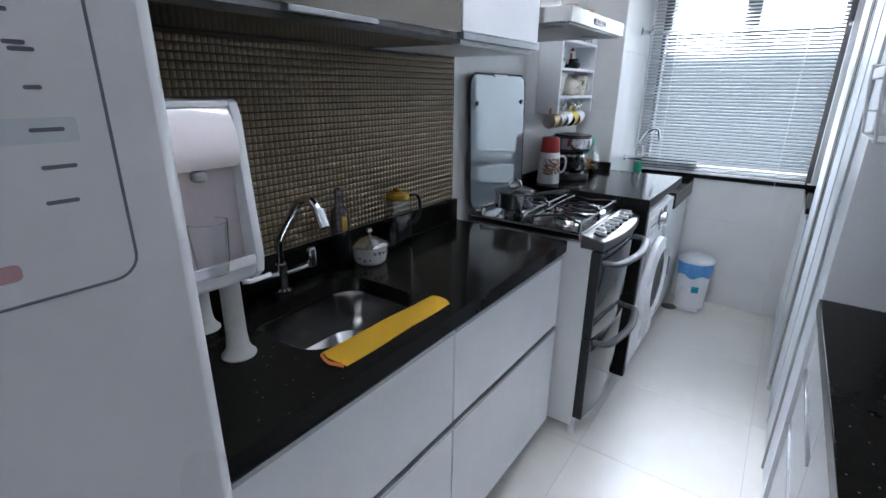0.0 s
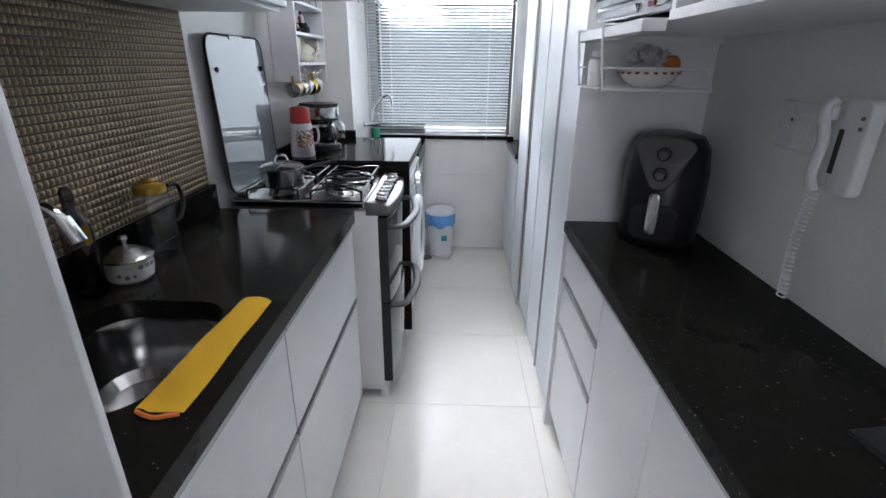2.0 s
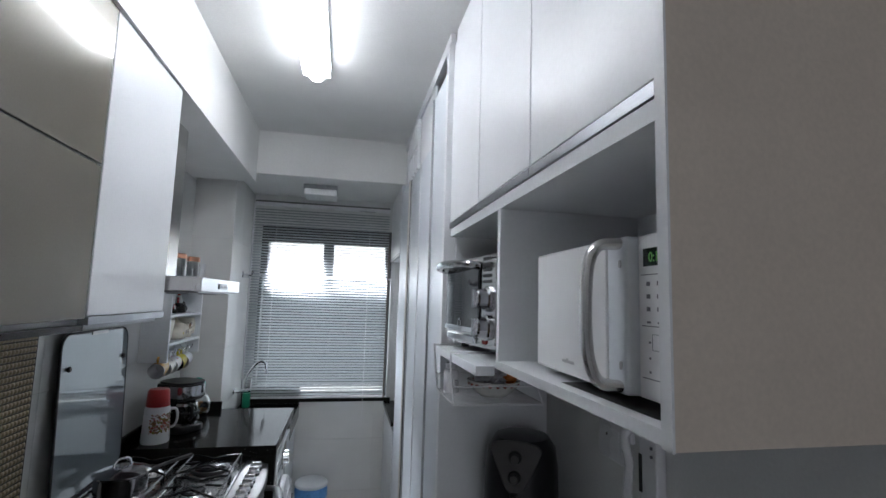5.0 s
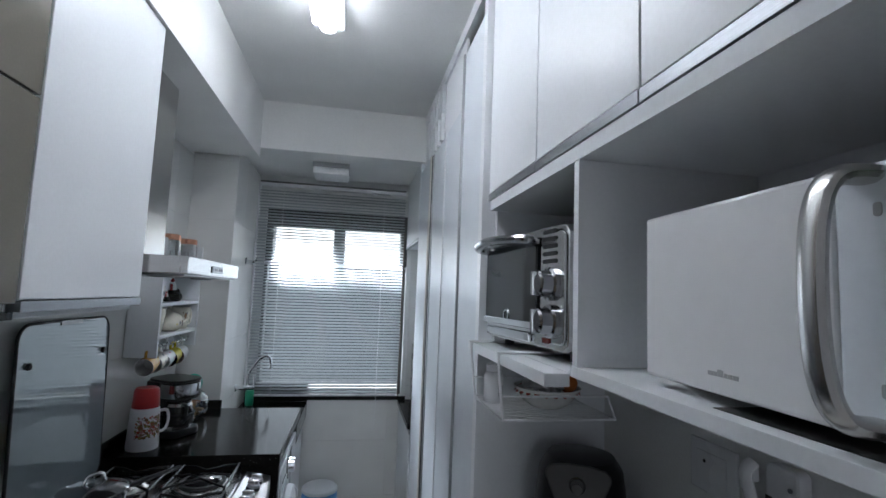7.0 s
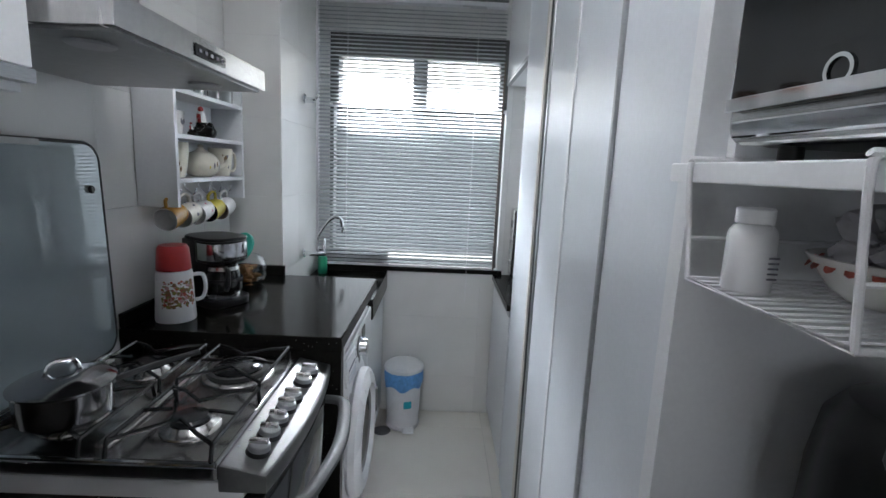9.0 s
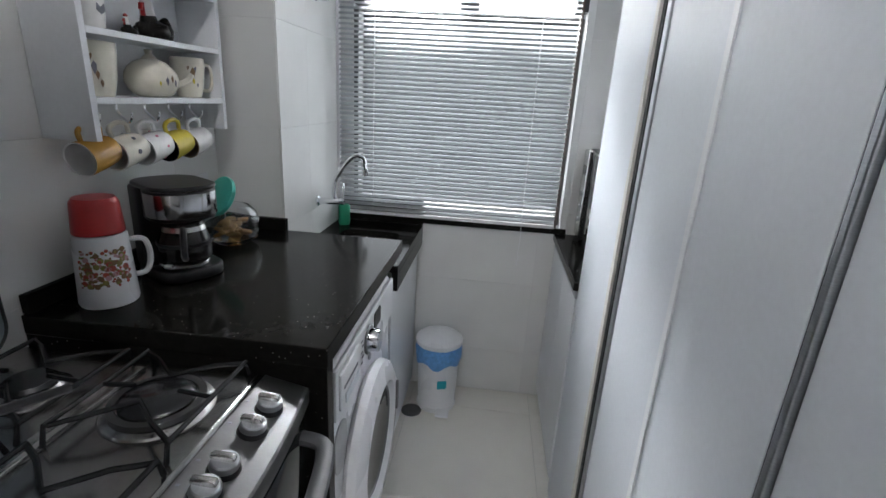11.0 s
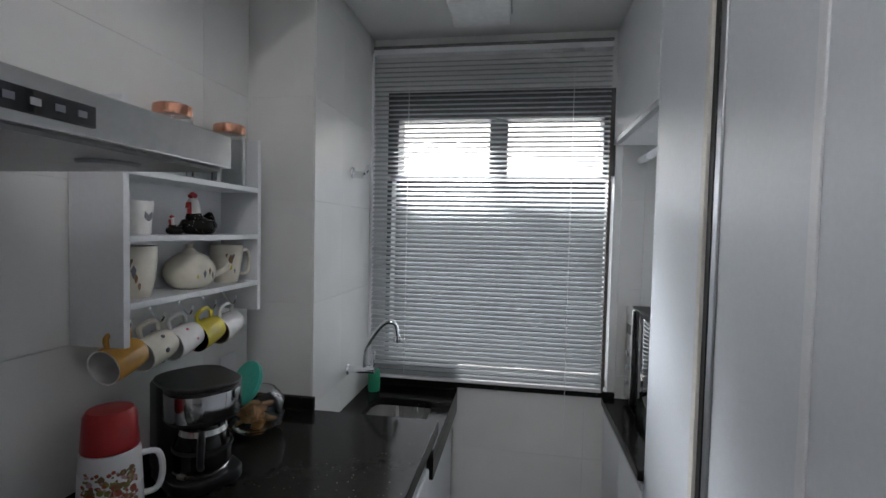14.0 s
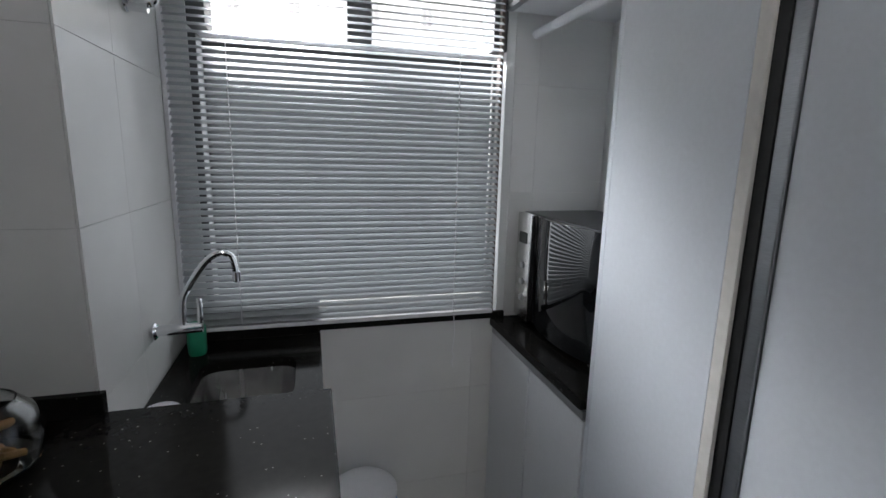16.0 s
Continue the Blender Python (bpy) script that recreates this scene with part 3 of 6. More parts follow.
part("carcass", box(LW + 0.012, UF - 0.022, 1.201, 1.687, 1.597, 2.41, 0.001), LAMINATE, cab)
part("door", box(UF - 0.02, UF, 1.203, 1.685, 1.632, 2.41, 0.002), LAMINATE, cab)
part("handle", box(UF - 0.020, UF + 0.004, 1.203, 1.685, 1.610, 1.630, 0.001), ALU, cab, "aluminium profile handle")

# ---- right side ----
counter = thing("side_worktop", (0.38, 0.6, 0.885), "black speckled granite worktop of the shallow side counter", "worktop")
part("top", box(0.165, RW - 0.002, -0.9, 1.632, 0.885, 0.925, 0.003), GRANITE, counter)
RF = 0.182
drawer_unit("base_cabinet", 1.168, 1.63, RF, [(0.105, 0.515, 1.168, 1.63), (0.522, 0.708, 1.168, 1.63), (0.715, 0.879, 1.168, 1.63)], "white laminate base cabinet with three drawers", RW - 0.02, "base cabinets of the side counter", -1, 0.884, None)
drawer_unit("base_cabinet", 0.42, 1.166, RF, [(0.105, 0.879, 0.782, 1.166), (0.105, 0.879, 0.42, 0.780)], "white laminate base cabinet with two doors", RW - 0.02, "base cabinets of the side counter", -1, 0.884, None)
drawer_unit("base_cabinet", -0.88, 0.418, RF, [(0.105, 0.879, -0.22, 0.418), (0.105, 0.879, -0.88, -0.222)], "white laminate base cabinet with two wide doors", RW - 0.02, "base cabinets of the side counter", -1, 0.884, None)

# upper unit with niches
UR = 0.190
cab = thing("wall_cabinet", (0.38, 1.0, 1.52), "white wall unit with flap doors above two open niches", "wall cabinet")
part("end_panel", box(UR, RW - 0.002, 0.403, 0.421, 1.530, CEIL - 0.06), EDGE, cab, "beige laminated end board")
part("front_edge", box(UR - 0.004, UR - 0.0005, 0.402, 0.422, 1.529, CEIL - 0.06), LAMINATE, cab)
part("shelf", box(UR, RW - 0.002, 0.4215, 1.058, 1.530, 1.550, 0.001), LAMINATE, cab)
part("divider", box(UR, RW - 0.002, 1.033, 1.052, 1.5505, 1.928), LAMINATE, cab)
toaster_shelf = box(UR + 0.0005, RW - 0.002, 1.060, 1.611, 1.5302, 1.536, 0.001)
box(0.140, UR, 1.060, 1.634, 1.511, 1.536, 0.002, bm=toaster_shelf)
part("shelf", toaster_shelf, LAMINATE, cab)
part("side_panel", box(UR + 0.023, RW - 0.002, 1.6115, 1.630, 1.512, CEIL - 0.06), LAMINATE, cab)
part("top_board", box(UR, RW - 0.002, 0.4215, 1.611, 1.929, 1.958), LAMINATE, cab)
part("back_panel", box(RW - 0.012, RW - 0.002, 0.4215, 1.611, 1.551, 1.928), LAMINATE, cab)
part("carcass", box(UR + 0.026, RW - 0.002, 0.4215, 1.611, 1.9585, CEIL - 0.06), LAMINATE, cab)
for y0, y1 in ((0.422, 0.846), (0.847, 1.249), (1.250, 1.630)):
    d = part("door", box(UR + 0.001, UR + 0.0225, y0 + 0.002, y1 - 0.002, 1.986, CEIL - 0.062, 0.0015), LAMINATE, cab)
    part("handle", box(UR - 0.002, UR + 0.0225, y0 + 0.0015, y1 - 0.0015, 1.9605, 1.982, 0.001), ALU, d, "aluminium profile handle")
part("filler", box(UR + 0.01, RW - 0.002, 0.404, 1.630, CEIL - 0.059, CEIL - 0.001), LAMINATE, cab)

# tall cupboard with sliding doors
tall = thing("tall_cupboard", (0.38, 2.38, 0), "tall white cupboard with sliding doors and aluminium profiles", "cupboard")
TF = 0.17
part("carcass", box(TF + 0.05, RW - 0.002, 1.652, 3.072, 0.05, 2.62), LAMINATE, tall)
part("side_panel", box(TF, RW - 0.002, 1.632, 1.651, 0.002, 2.70), LAMINATE, tall)
part("front_strip", box(TF, TF + 0.02, 1.651, 1.669, 0.002, 2.70), LAMINATE, tall)
part("plinth", box(TF + 0.05, TF + 0.07, 1.675, 3.072, 0.002, 0.049), GREYP, tall)
d = part("door", box(TF + 0.012, TF + 0.03, 1.672, 1.984, 0.05, 2.62, 0.002), GREYLAM, tall)
part("profile", box(TF + 0.004, TF + 0.03, 1.986, 1.999, 0.05, 2.62, 0.003), ALU, d, "vertical aluminium profile")
# black strip gives the door gap its dark shade by colour
part("gap_seal", box(TF + 0.012, TF + 0.03, 1.9995, 2.0095, 0.05, 2.62), MATTBLACK, tall, "black strip standing for the shade in the door gap")
d = part("door", box(TF + 0.012, TF + 0.03, 2.012, 2.660, 0.05, 2.41, 0.002), GREYLAM, tall)
part("groove_strip", box(TF + 0.008, TF + 0.012, 2.335, 2.355, 0.05, 2.41, 0.001), LAMINATE, d, "narrow white joint strip")
part("profile", box(TF + 0.008, TF + 0.03, 2.662, 2.690, 0.05, 2.41, 0.003), ALU, d, "vertical aluminium profile")
# second door gap, its shade likewise a black strip
part("gap_seal", box(TF + 0.006, TF + 0.03, 2.691, 2.712, 0.05, 2.41), MATTBLACK, tall, "black strip standing for the shade in the door gap")
part("end_panel", box(TF, TF + 0.02, 2.739, 3.074, 0.002, 2.41, 0.001), GREYLAM, tall)
part("edge_strip", box(TF - 0.001, TF + 0.02, 2.713, 2.738, 0.002, 2.41, 0.002), CREAM, tall, "cream edge strip")
part("end_side", box(TF, RW - 0.002, 3.075, 3.090, 0.002, LOW - 0.005), GREYLAM, tall)
part("vent_board", box(TF + 0.02, TF + 0.03, 2.010, 2.43, 2.415, 2.70), LAMINATE, tall)
grille = part("vent_frame", box(TF + 0.02, TF + 0.03, 2.88, 3.049, 2.415, 2.70), LAMINATE, tall)
for i in range(5):
    y = 2.44 + i * 0.09
    part("vent_bar", box(TF, TF + 0.02, y, y + 0.03, 2.415, 2.70, 0.002), LAMINATE, tall)
part("vent_back", box(TF + 0.08, TF + 0.09, 2.43, 2.88, 2.415, 2.70), GREYP, tall)
part("vent_rail", box(TF + 0.002, TF + 0.02, 2.43, 2.88, 2.55, 2.57), LAMINATE, tall)
part("top_strip", box(TF + 0.01, TF + 0.03, 1.651, 3.049, 2.701, CEIL - 0.001), LAMINATE, tall)


# ---- fridge and water purifier ----
def fridge():
    e = thing("refrigerator", (-0.76, -0.15, 0), "white refrigerator with printed door panel standing beside the worktop", "refrigerator")
    F, Y0, Y1 = -0.41, -0.49, 0.210
    part("cabinet", box(LW + 0.02, F - 0.076, Y0 + 0.004, Y1 - 0.006, 0.03, 1.74, 0.012), WHITE, e)
    part("door", box(F - 0.07, F, Y0, Y1, 0.06, 0.62, 0.014, seg=3), WHITE, e)
    d = part("door", box(F - 0.07, F, Y0, Y1, 0.628, 1.745, 0.014, seg=3), WHITE, e)
    py0, pz0, pw, ph = -0.126, 1.334, 0.288, 0.34
    m = at(F, py0 + pw / 2, pz0 + ph / 2) @ FACE_PX
    part("panel_line", tube([m @ Vector((a, b, 0)) for a, b in rounded(pw, ph, 0.018, 5)], 0.0012, 6, closed=True), INK, d, "thin grey panel outline")
    for y, z, w in ((0.119, 1.456, 0.020), (0.121, 1.4305, 0.021), (0.118, 1.406, 0.020), (0.117, 1.4835, 0.010), (0.116, 1.507, 0.014), (0.113, 1.511, 0.012), (0.108, 1.53, 0.012), (0.104, 1.535, 0.010)):
        part("print_mark", prism(rounded(w, 0.0028, 0.0012, 3), 0.0006, at(F, y + 0.005, z - 0.004) @ FACE_PX), INK, d)
    part("print_band", prism(rounded(0.06, 0.017, 0.002, 3), 0.0004, at(F, 0.112, 1.4515) @ FACE_PX), GREYLAM, d, "faint grey band")
    part("sticker", prism(rounded(0.024, 0.012, 0.004, 3), 0.0006, at(F, 0.078, 1.358) @ FACE_PX), PINKISH, d, "small faded sticker")
    for x in (-1.05, -0.55):
        for y in (Y0 + 0.06, Y1 - 0.06):
            part("foot", cyl(0.02, 0.03, (x, y, 0.001), "z", 12), BLACK, e)
    return e


fridge()


def purifier():
    e = thing("water_purifier", (-0.95, 0.40, 0.93), "white water purifier with dispensing recess on grey legs", "water purifier")
    X, Y0, Y1, ZB, ZT = -0.84, 0.255, 0.537, 1.105, 1.458
    part("back_shell", prism(rounded(Y1 - Y0 - 0.004, ZT - ZB - 0.004, 0.025), 0.222, at(-1.08, (Y0 + Y1) / 2, (ZB + ZT) / 2) @ FACE_PX, bevel=0.008), PURIFIER, e)
    for y0 in (Y0, Y1 - 0.018):
        part("side_rim", prism([(0, ZB), (0.066, ZB), (0.086, ZB + 0.018), (0.092, ZB + 0.05), (0.084, ZB + 0.14), (0.070, ZT - 0.03), (0.062, ZT - 0.006), (0.052, ZT), (0, ZT)], 0.018, Matrix(((1, 0, 0, X - 0.066), (0, 0, 1, y0), (0, 1, 0, 0), (0, 0, 0, 1))), bevel=0.003), WHITE, e)
    part("top_rim", box(X - 0.066, X - 0.002, Y0 + 0.0185, Y1 - 0.0185, ZT - 0.014, ZT - 0.001, 0.004), WHITE, e)
    slot = Matrix(((1, 0, 0, X - 0.066), (0, 0, 1, Y0 + 0.019), (0, 1, 0, 0), (0, 0, 0, 1)))
    part("head", prism([(0, ZT - 0.015), (0.062, ZT - 0.015), (0.072, ZT - 0.03), (0.081, ZT - 0.05), (0.086, ZT - 0.07), (0.088, ZT - 0.09), (0.085, ZT - 0.108), (0.076, ZT - 0.119), (0.05, ZT - 0.122), (0, ZT - 0.122)], Y1 - Y0 - 0.038, slot, bevel=0.007), GLOSSPINK, e, "glossy pinkish-white head cover")
    part("nozzle", cyl(0.014, 0.018, (-0.838, 0.44, ZT - 0.140), "z", 16, 0.004), GREYP, e)
    part("drip_tray", prism([(0, ZB + 0.002), (0.066, ZB + 0.002), (0.082, ZB + 0.014), (0.092, ZB + 0.04), (0.092, ZB + 0.058), (0.085, ZB + 0.058), (0.078, ZB + 0.03), (0, ZB + 0.028)], Y1 - Y0 - 0.0375, Matrix(((1, 0, 0, X - 0.066), (0, 0, 1, Y0 + 0.0187), (0, 1, 0, 0), (0, 0, 0, 1))), bevel=0.003), WHITE, e)
    part("grid", box(X - 0.064, X + 0.008, Y0 + 0.03, Y1 - 0.03, ZB + 0.034, ZB + 0.038, 0.001), GREYP, e)
    for x, y in ((-0.872, 0.485), (-1.04, 0.50)):
        part("leg", lathe([(0, 0.001), (0.036, 0.001), (0.036, 0.004), (0.029, 0.012), (0.0235, 0.024), (0.021, 0.05), (0.020, 0.172), (0, 0.174)], (x, y, 0.93)), LEGGREY, e, "pale grey flared leg")
    part("hose", tube([(-0.93, 0.537, 1.10), (-1.0, 0.60, 1.03), (-1.04, 0.69, 1.01)], 0.006, 8, smooth_steps=5), WHITE, e)
    return e


purifier()
g = thing("drinking_glass", (-0.834, 0.44, 1.144), "clear glass tumbler standing in the purifier recess", "glass")
part("glass_body", lathe([(0, 0), (0.028, 0), (0.036, 0.10), (0.034, 0.10), (0.0265, 0.004), (0, 0.004)], (-0.834, 0.44, 1.144)), GLASS, g)

# ---- on the left worktop ----
f = thing("kitchen_faucet", (-1.072, 0.748, 0.93), "chrome swivel kitchen faucet with side lever", "faucet")
part("base", lathe([(0, 0), (0.024, 0), (0.024, 0.008), (0.016, 0.014), (0.015, 0.085), (0, 0.087)], (-1.072, 0.748, 0.93)), CHROME, f)
part("spout", tube([(-1.072, 0.748, 1.0), (-1.070, 0.748, 1.07), (-1.058, 0.748, 1.10), (-0.988, 0.748, 1.185), (-0.953, 0.747, 1.212), (-0.918, 0.745, 1.217), (-0.893, 0.743, 1.20), (-0.873, 0.741, 1.172)], 0.010, 12, smooth_steps=5), CHROME, f)
part("aerator", tube([(-0.890, 0.743, 1.197), (-0.868, 0.740, 1.157)], 0.014, 14), CHROME, f)
part("lever", tube([(-1.072, 0.748, 0.985), (-1.063, 0.812, 0.99), (-1.048, 0.837, 1.0)], 0.008, 10, smooth_steps=3), CHROME, f)
part("lever_paddle", box(-1.056, -1.040, 0.822, 0.848, 0.985, 1.045, 0.006), CHROME, f)
part("filter_arm", tube([(-1.072, 0.748, 0.985), (-1.068, 0.622, 1.0)], 0.008, 10), CHROME, f)

b = thing("soap_bottle", (-1.078, 0.978, 0.93), "clear plastic bottle with yellow label by the sink", "bottle")
part("bottle_body", lathe([(0, 0), (0.028, 0), (0.031, 0.008), (0.031, 0.15), (0.026, 0.185), (0.012, 0.212), (0.012, 0.23), (0, 0.23)], (-1.078, 0.978, 0.93)), SMOKYCLEAR, b)
part("cap", lathe([(0, 0), (0.013, 0), (0.013, 0.02), (0.008, 0.03), (0, 0.032)], (-1.078, 0.978, 1.16)), SMOKYCLEAR, b)
part("label", prism(rounded(0.022, 0.045, 0.006), 0.002, at(-1.0485, 0.968, 1.085) @ FACE_PX), GOLD, b, "small yellow label")

s = thing("sugar_bowl", (-1.05, 1.075, 0.93), "white floral enamel bowl with metal lid", "bowl")
part("bowl_body", lathe([(0, 0), (0.044, 0), (0.052, 0.008), (0.056, 0.03), (0.056, 0.055), (0.058, 0.058), (0.053, 0.058), (0, 0.05)], (-1.05, 1.075, 0.931)), CERWHITE, s)
part("lid", lathe([(0.06, 0), (0.06, 0.004), (0.05, 0.012), (0.035, 0.018), (0.03, 0.023), (0.012, 0.028), (0, 0.029)], (-1.05, 1.075, 0.989)), STEEL, s)
part("lid_knob", lathe([(0, 0), (0.006, 0), (0.006, 0.012), (0.011, 0.02), (0.009, 0.028), (0, 0.03)], (-1.05, 1.075, 1.017)), STEEL, s)
for i in range(14):
    a = radians(-80 + i * 17)
    part("flower_print", cyl(random.uniform(0.003, 0.007), 0.0012, (-1.05 + 0.0557 * math.cos(a), 1.075 + 0.0557 * math.sin(a), 0.931 + random.uniform(0.02, 0.045)), pose(0, 0, 0, 0, 90, math.degrees(a)), 8), random.choice((INK, PINKP, INK)), s)

j = thing("glass_jug", (-1.055, 1.225, 0.93), "clear glass jug with amber gold lid", "jug")
part("jug_body", lathe([(0, 0), (0.046, 0), (0.05, 0.008), (0.05, 0.15), (0.043, 0.185), (0.040, 0.185), (0.047, 0.148), (0.047, 0.01), (0, 0.006)], (-1.055, 1.225, 0.931)), THINGLASS, j)
part("lid", lathe([(0, 0), (0.041, 0), (0.042, 0.006), (0.040, 0.018), (0.030, 0.024), (0, 0.026)], (-1.055, 1.225, 1.117)), GOLD, j)
part("lid_knob", lathe([(0, 0), (0.013, 0), (0.016, 0.006), (0.013, 0.012), (0, 0.013)], (-1.055, 1.225, 1.142)), GOLD, j)
part("handle", tube([(-1.03, 1.265, 1.125), (-1.02, 1.295, 1.12), (-1.015, 1.30, 1.07), (-1.02, 1.28, 1.03), (-1.03, 1.268, 1.025)], 0.006, 8, smooth_steps=4), BLACK, j)

# folded yellow cloth
c = thing("dishcloth", (-0.65, 0.765, 0.93), "yellow folded dishcloth lying along the worktop edge", "cloth")
cb = bmesh.new()
A, B = Vector((-0.686, 0.588, 0)), Vector((-0.684, 0.962, 0))
N, M, grid = 28, 8, []
for i in range(N + 1):
    row = []
    for k in range(M + 1):
        u, v = i / N, k / M
        p = A.lerp(B, u)
        x = p.x + (v - 0.5) * (0.074 + 0.003 * math.sin(3 * u + 1)) + 0.0015 * math.sin(9 * u)
        z = 0.9325 + 0.009 * math.sin(math.pi * v) ** 0.5 + 0.0015 * noise.noise((u * 6, v * 3, 2)) + 0.005 * (1 - u) * (v < 0.35)
        row.append(cb.verts.new((x, p.y + 0.012 * math.sin(math.pi * v) * (-1 if u < 0.5 else 0.4), max(z, 0.931))))
    grid.append(row)
for i in range(N):
    for k in range(M):
        cb.faces.new((grid[i][k], grid[i + 1][k], grid[i + 1][k + 1], grid[i][k + 1]))
r = bmesh.ops.solidify(cb, geom=cb.faces[:], thickness=-0.003)
part("cloth_fold", cb, YELLOW, c)
part("hem", tube([(-0.721, 0.585, 0.935), (-0.705, 0.575, 0.938), (-0.685, 0.573, 0.934), (-0.665, 0.575, 0.937), (-0.651, 0.583, 0.934)], 0.004, 6, smooth_steps=4), ORANGE, c, "orange hem edge")


# ---- stove ----
def stove():
    e = thing("gas_stove", (-0.79, 2.01, 0), "white and steel gas stove with two black glass ovens", "stove")
    Y0, Y1, XB = 1.775, 2.290, -1.115
    part("side_panel", box(XB, -0.535, Y0, Y0 + 0.02, 0.05, 0.905, 0.003), ENAMEL, e)
    part("side_panel", box(XB, -0.535, Y1 - 0.02, Y1, 0.05, 0.905, 0.003), ENAMEL, e)
    part("back_panel", box(XB, XB + 0.015, Y0 + 0.021, Y1 - 0.021, 0.05, 0.905), ENAMEL, e)
    part("oven_body", box(XB + 0.016, -0.54, Y0 + 0.021, Y1 - 0.021, 0.08, 0.90), MATTBLACK, e)

    def bowed(z0, z1, t, bow, y0=Y0, y1=Y1, x=-0.535):
        pts = []
        for i in range(13):
            u = i / 12
            pts.append((x + t + bow * (1 - (2 * u - 1) ** 2), y0 + (y1 - y0) * u))
        pts += [(x, y1), (x, y0)]
        return prism(pts, z1 - z0, at(0, 0, z0), bevel=0.002)

    for z0, z1, hz in ((0.50, 0.875, 0.83), (0.10, 0.493, 0.475)):
        d = part("oven_door", bowed(z0, z1, 0.035, 0.025), BLACKGLASS, e, "black glass oven door")
        part("door_window", bowed(z0 + 0.05, z1 - 0.09, 0.0365, 0.025, Y0 + 0.09, Y1 - 0.09), OVENGLASS, d, "reflective oven window")
        part("door_edge", box(-0.536, -0.497, Y0 - 0.002, Y0 + 0.012, z0, z1, 0.002), MATTBLACK, d, "black side edge")
        part("handle", tube([(-0.497, Y0 + 0.03, hz), (-0.440, Y0 + 0.05, hz), (-0.415, Y0 + 0.16, hz), (-0.406, (Y0 + Y1) / 2, hz), (-0.415, Y1 - 0.16, hz), (-0.440, Y1 - 0.05, hz), (-0.497, Y1 - 0.03, hz)], 0.018, 10, smooth_steps=5, flat=0.6), HANDLE, d, "curved steel handle")
    part("plinth", box(XB + 0.03, -0.525, Y0 + 0.01, Y1 - 0.01, 0.055, 0.098), ENAMEL, e)
    for x in (-1.06, -0.545):
        for y in (Y0 + 0.03, Y1 - 0.03):
            part("foot", lathe([(0, 0), (0.022, 0), (0.018, 0.02), (0.014, 0.056), (0, 0.056)], (x, y, 0.001)), ENAMEL, e)
    # hob: pressed steel top with rim, sloping control panel
    part("hob", box(XB, -0.580, Y0 - 0.005, Y1 + 0.005, 0.906, 0.945, 0.010, seg=3), HOBSTEEL, e)
    pts = []
    for i in range(13):
        u = i / 12
        pts.append((-0.582 + 0.092 + 0.022 * (1 - (2 * u - 1) ** 2), Y0 - 0.005 + (Y1 - Y0 + 0.01) * u))
    panel = prism([(-0.581, Y0 - 0.005)] + pts + [(-0.581, Y1 + 0.005)], 0.058, at(0, 0, 0.885), bevel=0.006)
    for v in panel.verts:
        if v.co.z > 0.92:
            v.co.z -= 0.45 * (v.co.x + 0.581) * 0.45
    part("control_panel", panel, PANELSTEEL, e)
    for i, y in enumerate((1.836, 1.895, 1.950, 2.008, 2.057, 2.145, 2.206)):
        k = part("knob", lathe([(0, 0), (0.0245, 0), (0.0255, 0.004), (0.023, 0.012), (0, 0.012)], (-0.530, y, 0.929), pose(0, 0, 0, 0, 11, 0), 20), BLACK, e)
        part("knob_cap", lathe([(0, 0), (0.0225, 0), (0.021, 0.009), (0.019, 0.011), (0, 0.011)], (-0.5275, y, 0.9408), pose(0, 0, 0, 0, 11, 0), 20), ALU, k, "satin metal knob cap")
        part("knob_grip", box(-0.547, -0.508, y - 0.006, y + 0.006, 0.951, 0.962, 0.003), STEEL, k, "steel knob grip")
        part("scale_mark", box(-0.572, -0.566, y - 0.002, y + 0.002, 0.9425, 0.9435), INK, e)
    for x, y, r in ((-0.945, 1.895, 0.034), (-0.695, 1.895, 0.032), (-0.945, 2.155, 0.034), (-0.705, 2.158, 0.048)):
        bn = part("burner", lathe([(0, 0), (r * 1.9, 0), (r * 1.85, 0.003), (r * 1.6, 0.006), (r * 1.3, 0.016), (0, 0.016)], (x, y, 0.946)), STEEL, e)
        part("burner_cap", lathe([(0, 0), (r * 1.25, 0), (r * 1.28, 0.004), (r * 1.1, 0.010), (0, 0.012)], (x, y, 0.963)), BLACKC, bn, "black burner cap")
        if r > 0.04:
            part("burner_ring", lathe([(r * 1.32, 0), (r * 1.62, 0), (r * 1.60, 0.009), (r * 1.34, 0.009)], (x, y, 0.955)), MATTBLACK, bn)
        # wire trivet: two long side bars and two bent arms pointing at the burner
        g = part("trivet", tube([(x - 0.10, y - 0.122, 0.948), (x - 0.10, y - 0.114, 0.980), (x - 0.10, y + 0.114, 0.980), (x - 0.10, y + 0.122, 0.948)], 0.0045, 7), IRON, e)
        part("bar", tube([(x + 0.10, y - 0.122, 0.948), (x + 0.10, y - 0.114, 0.980), (x + 0.10, y + 0.114, 0.980), (x + 0.10, y + 0.122, 0.948)], 0.0045, 7), IRON, g)
        for q in (-1, 1):
            part("arm", tube([(x - 0.097, y + q * 0.110, 0.979), (x - 0.055, y + q * 0.085, 0.984), (x, y + q * 0.038, 0.985), (x + 0.055, y + q * 0.085, 0.984), (x + 0.097, y + q * 0.110, 0.979)], 0.0045, 7), IRON, g)
            part("finger", tube([(x + q * 0.099, y, 0.980), (x + q * 0.04, y, 0.985)], 0.0045, 7), IRON, g)
    part("centre_ridge", box(-0.838, -0.806, Y0 + 0.03, Y1 - 0.03, 0.9455, 0.953, 0.003), STEEL, e)
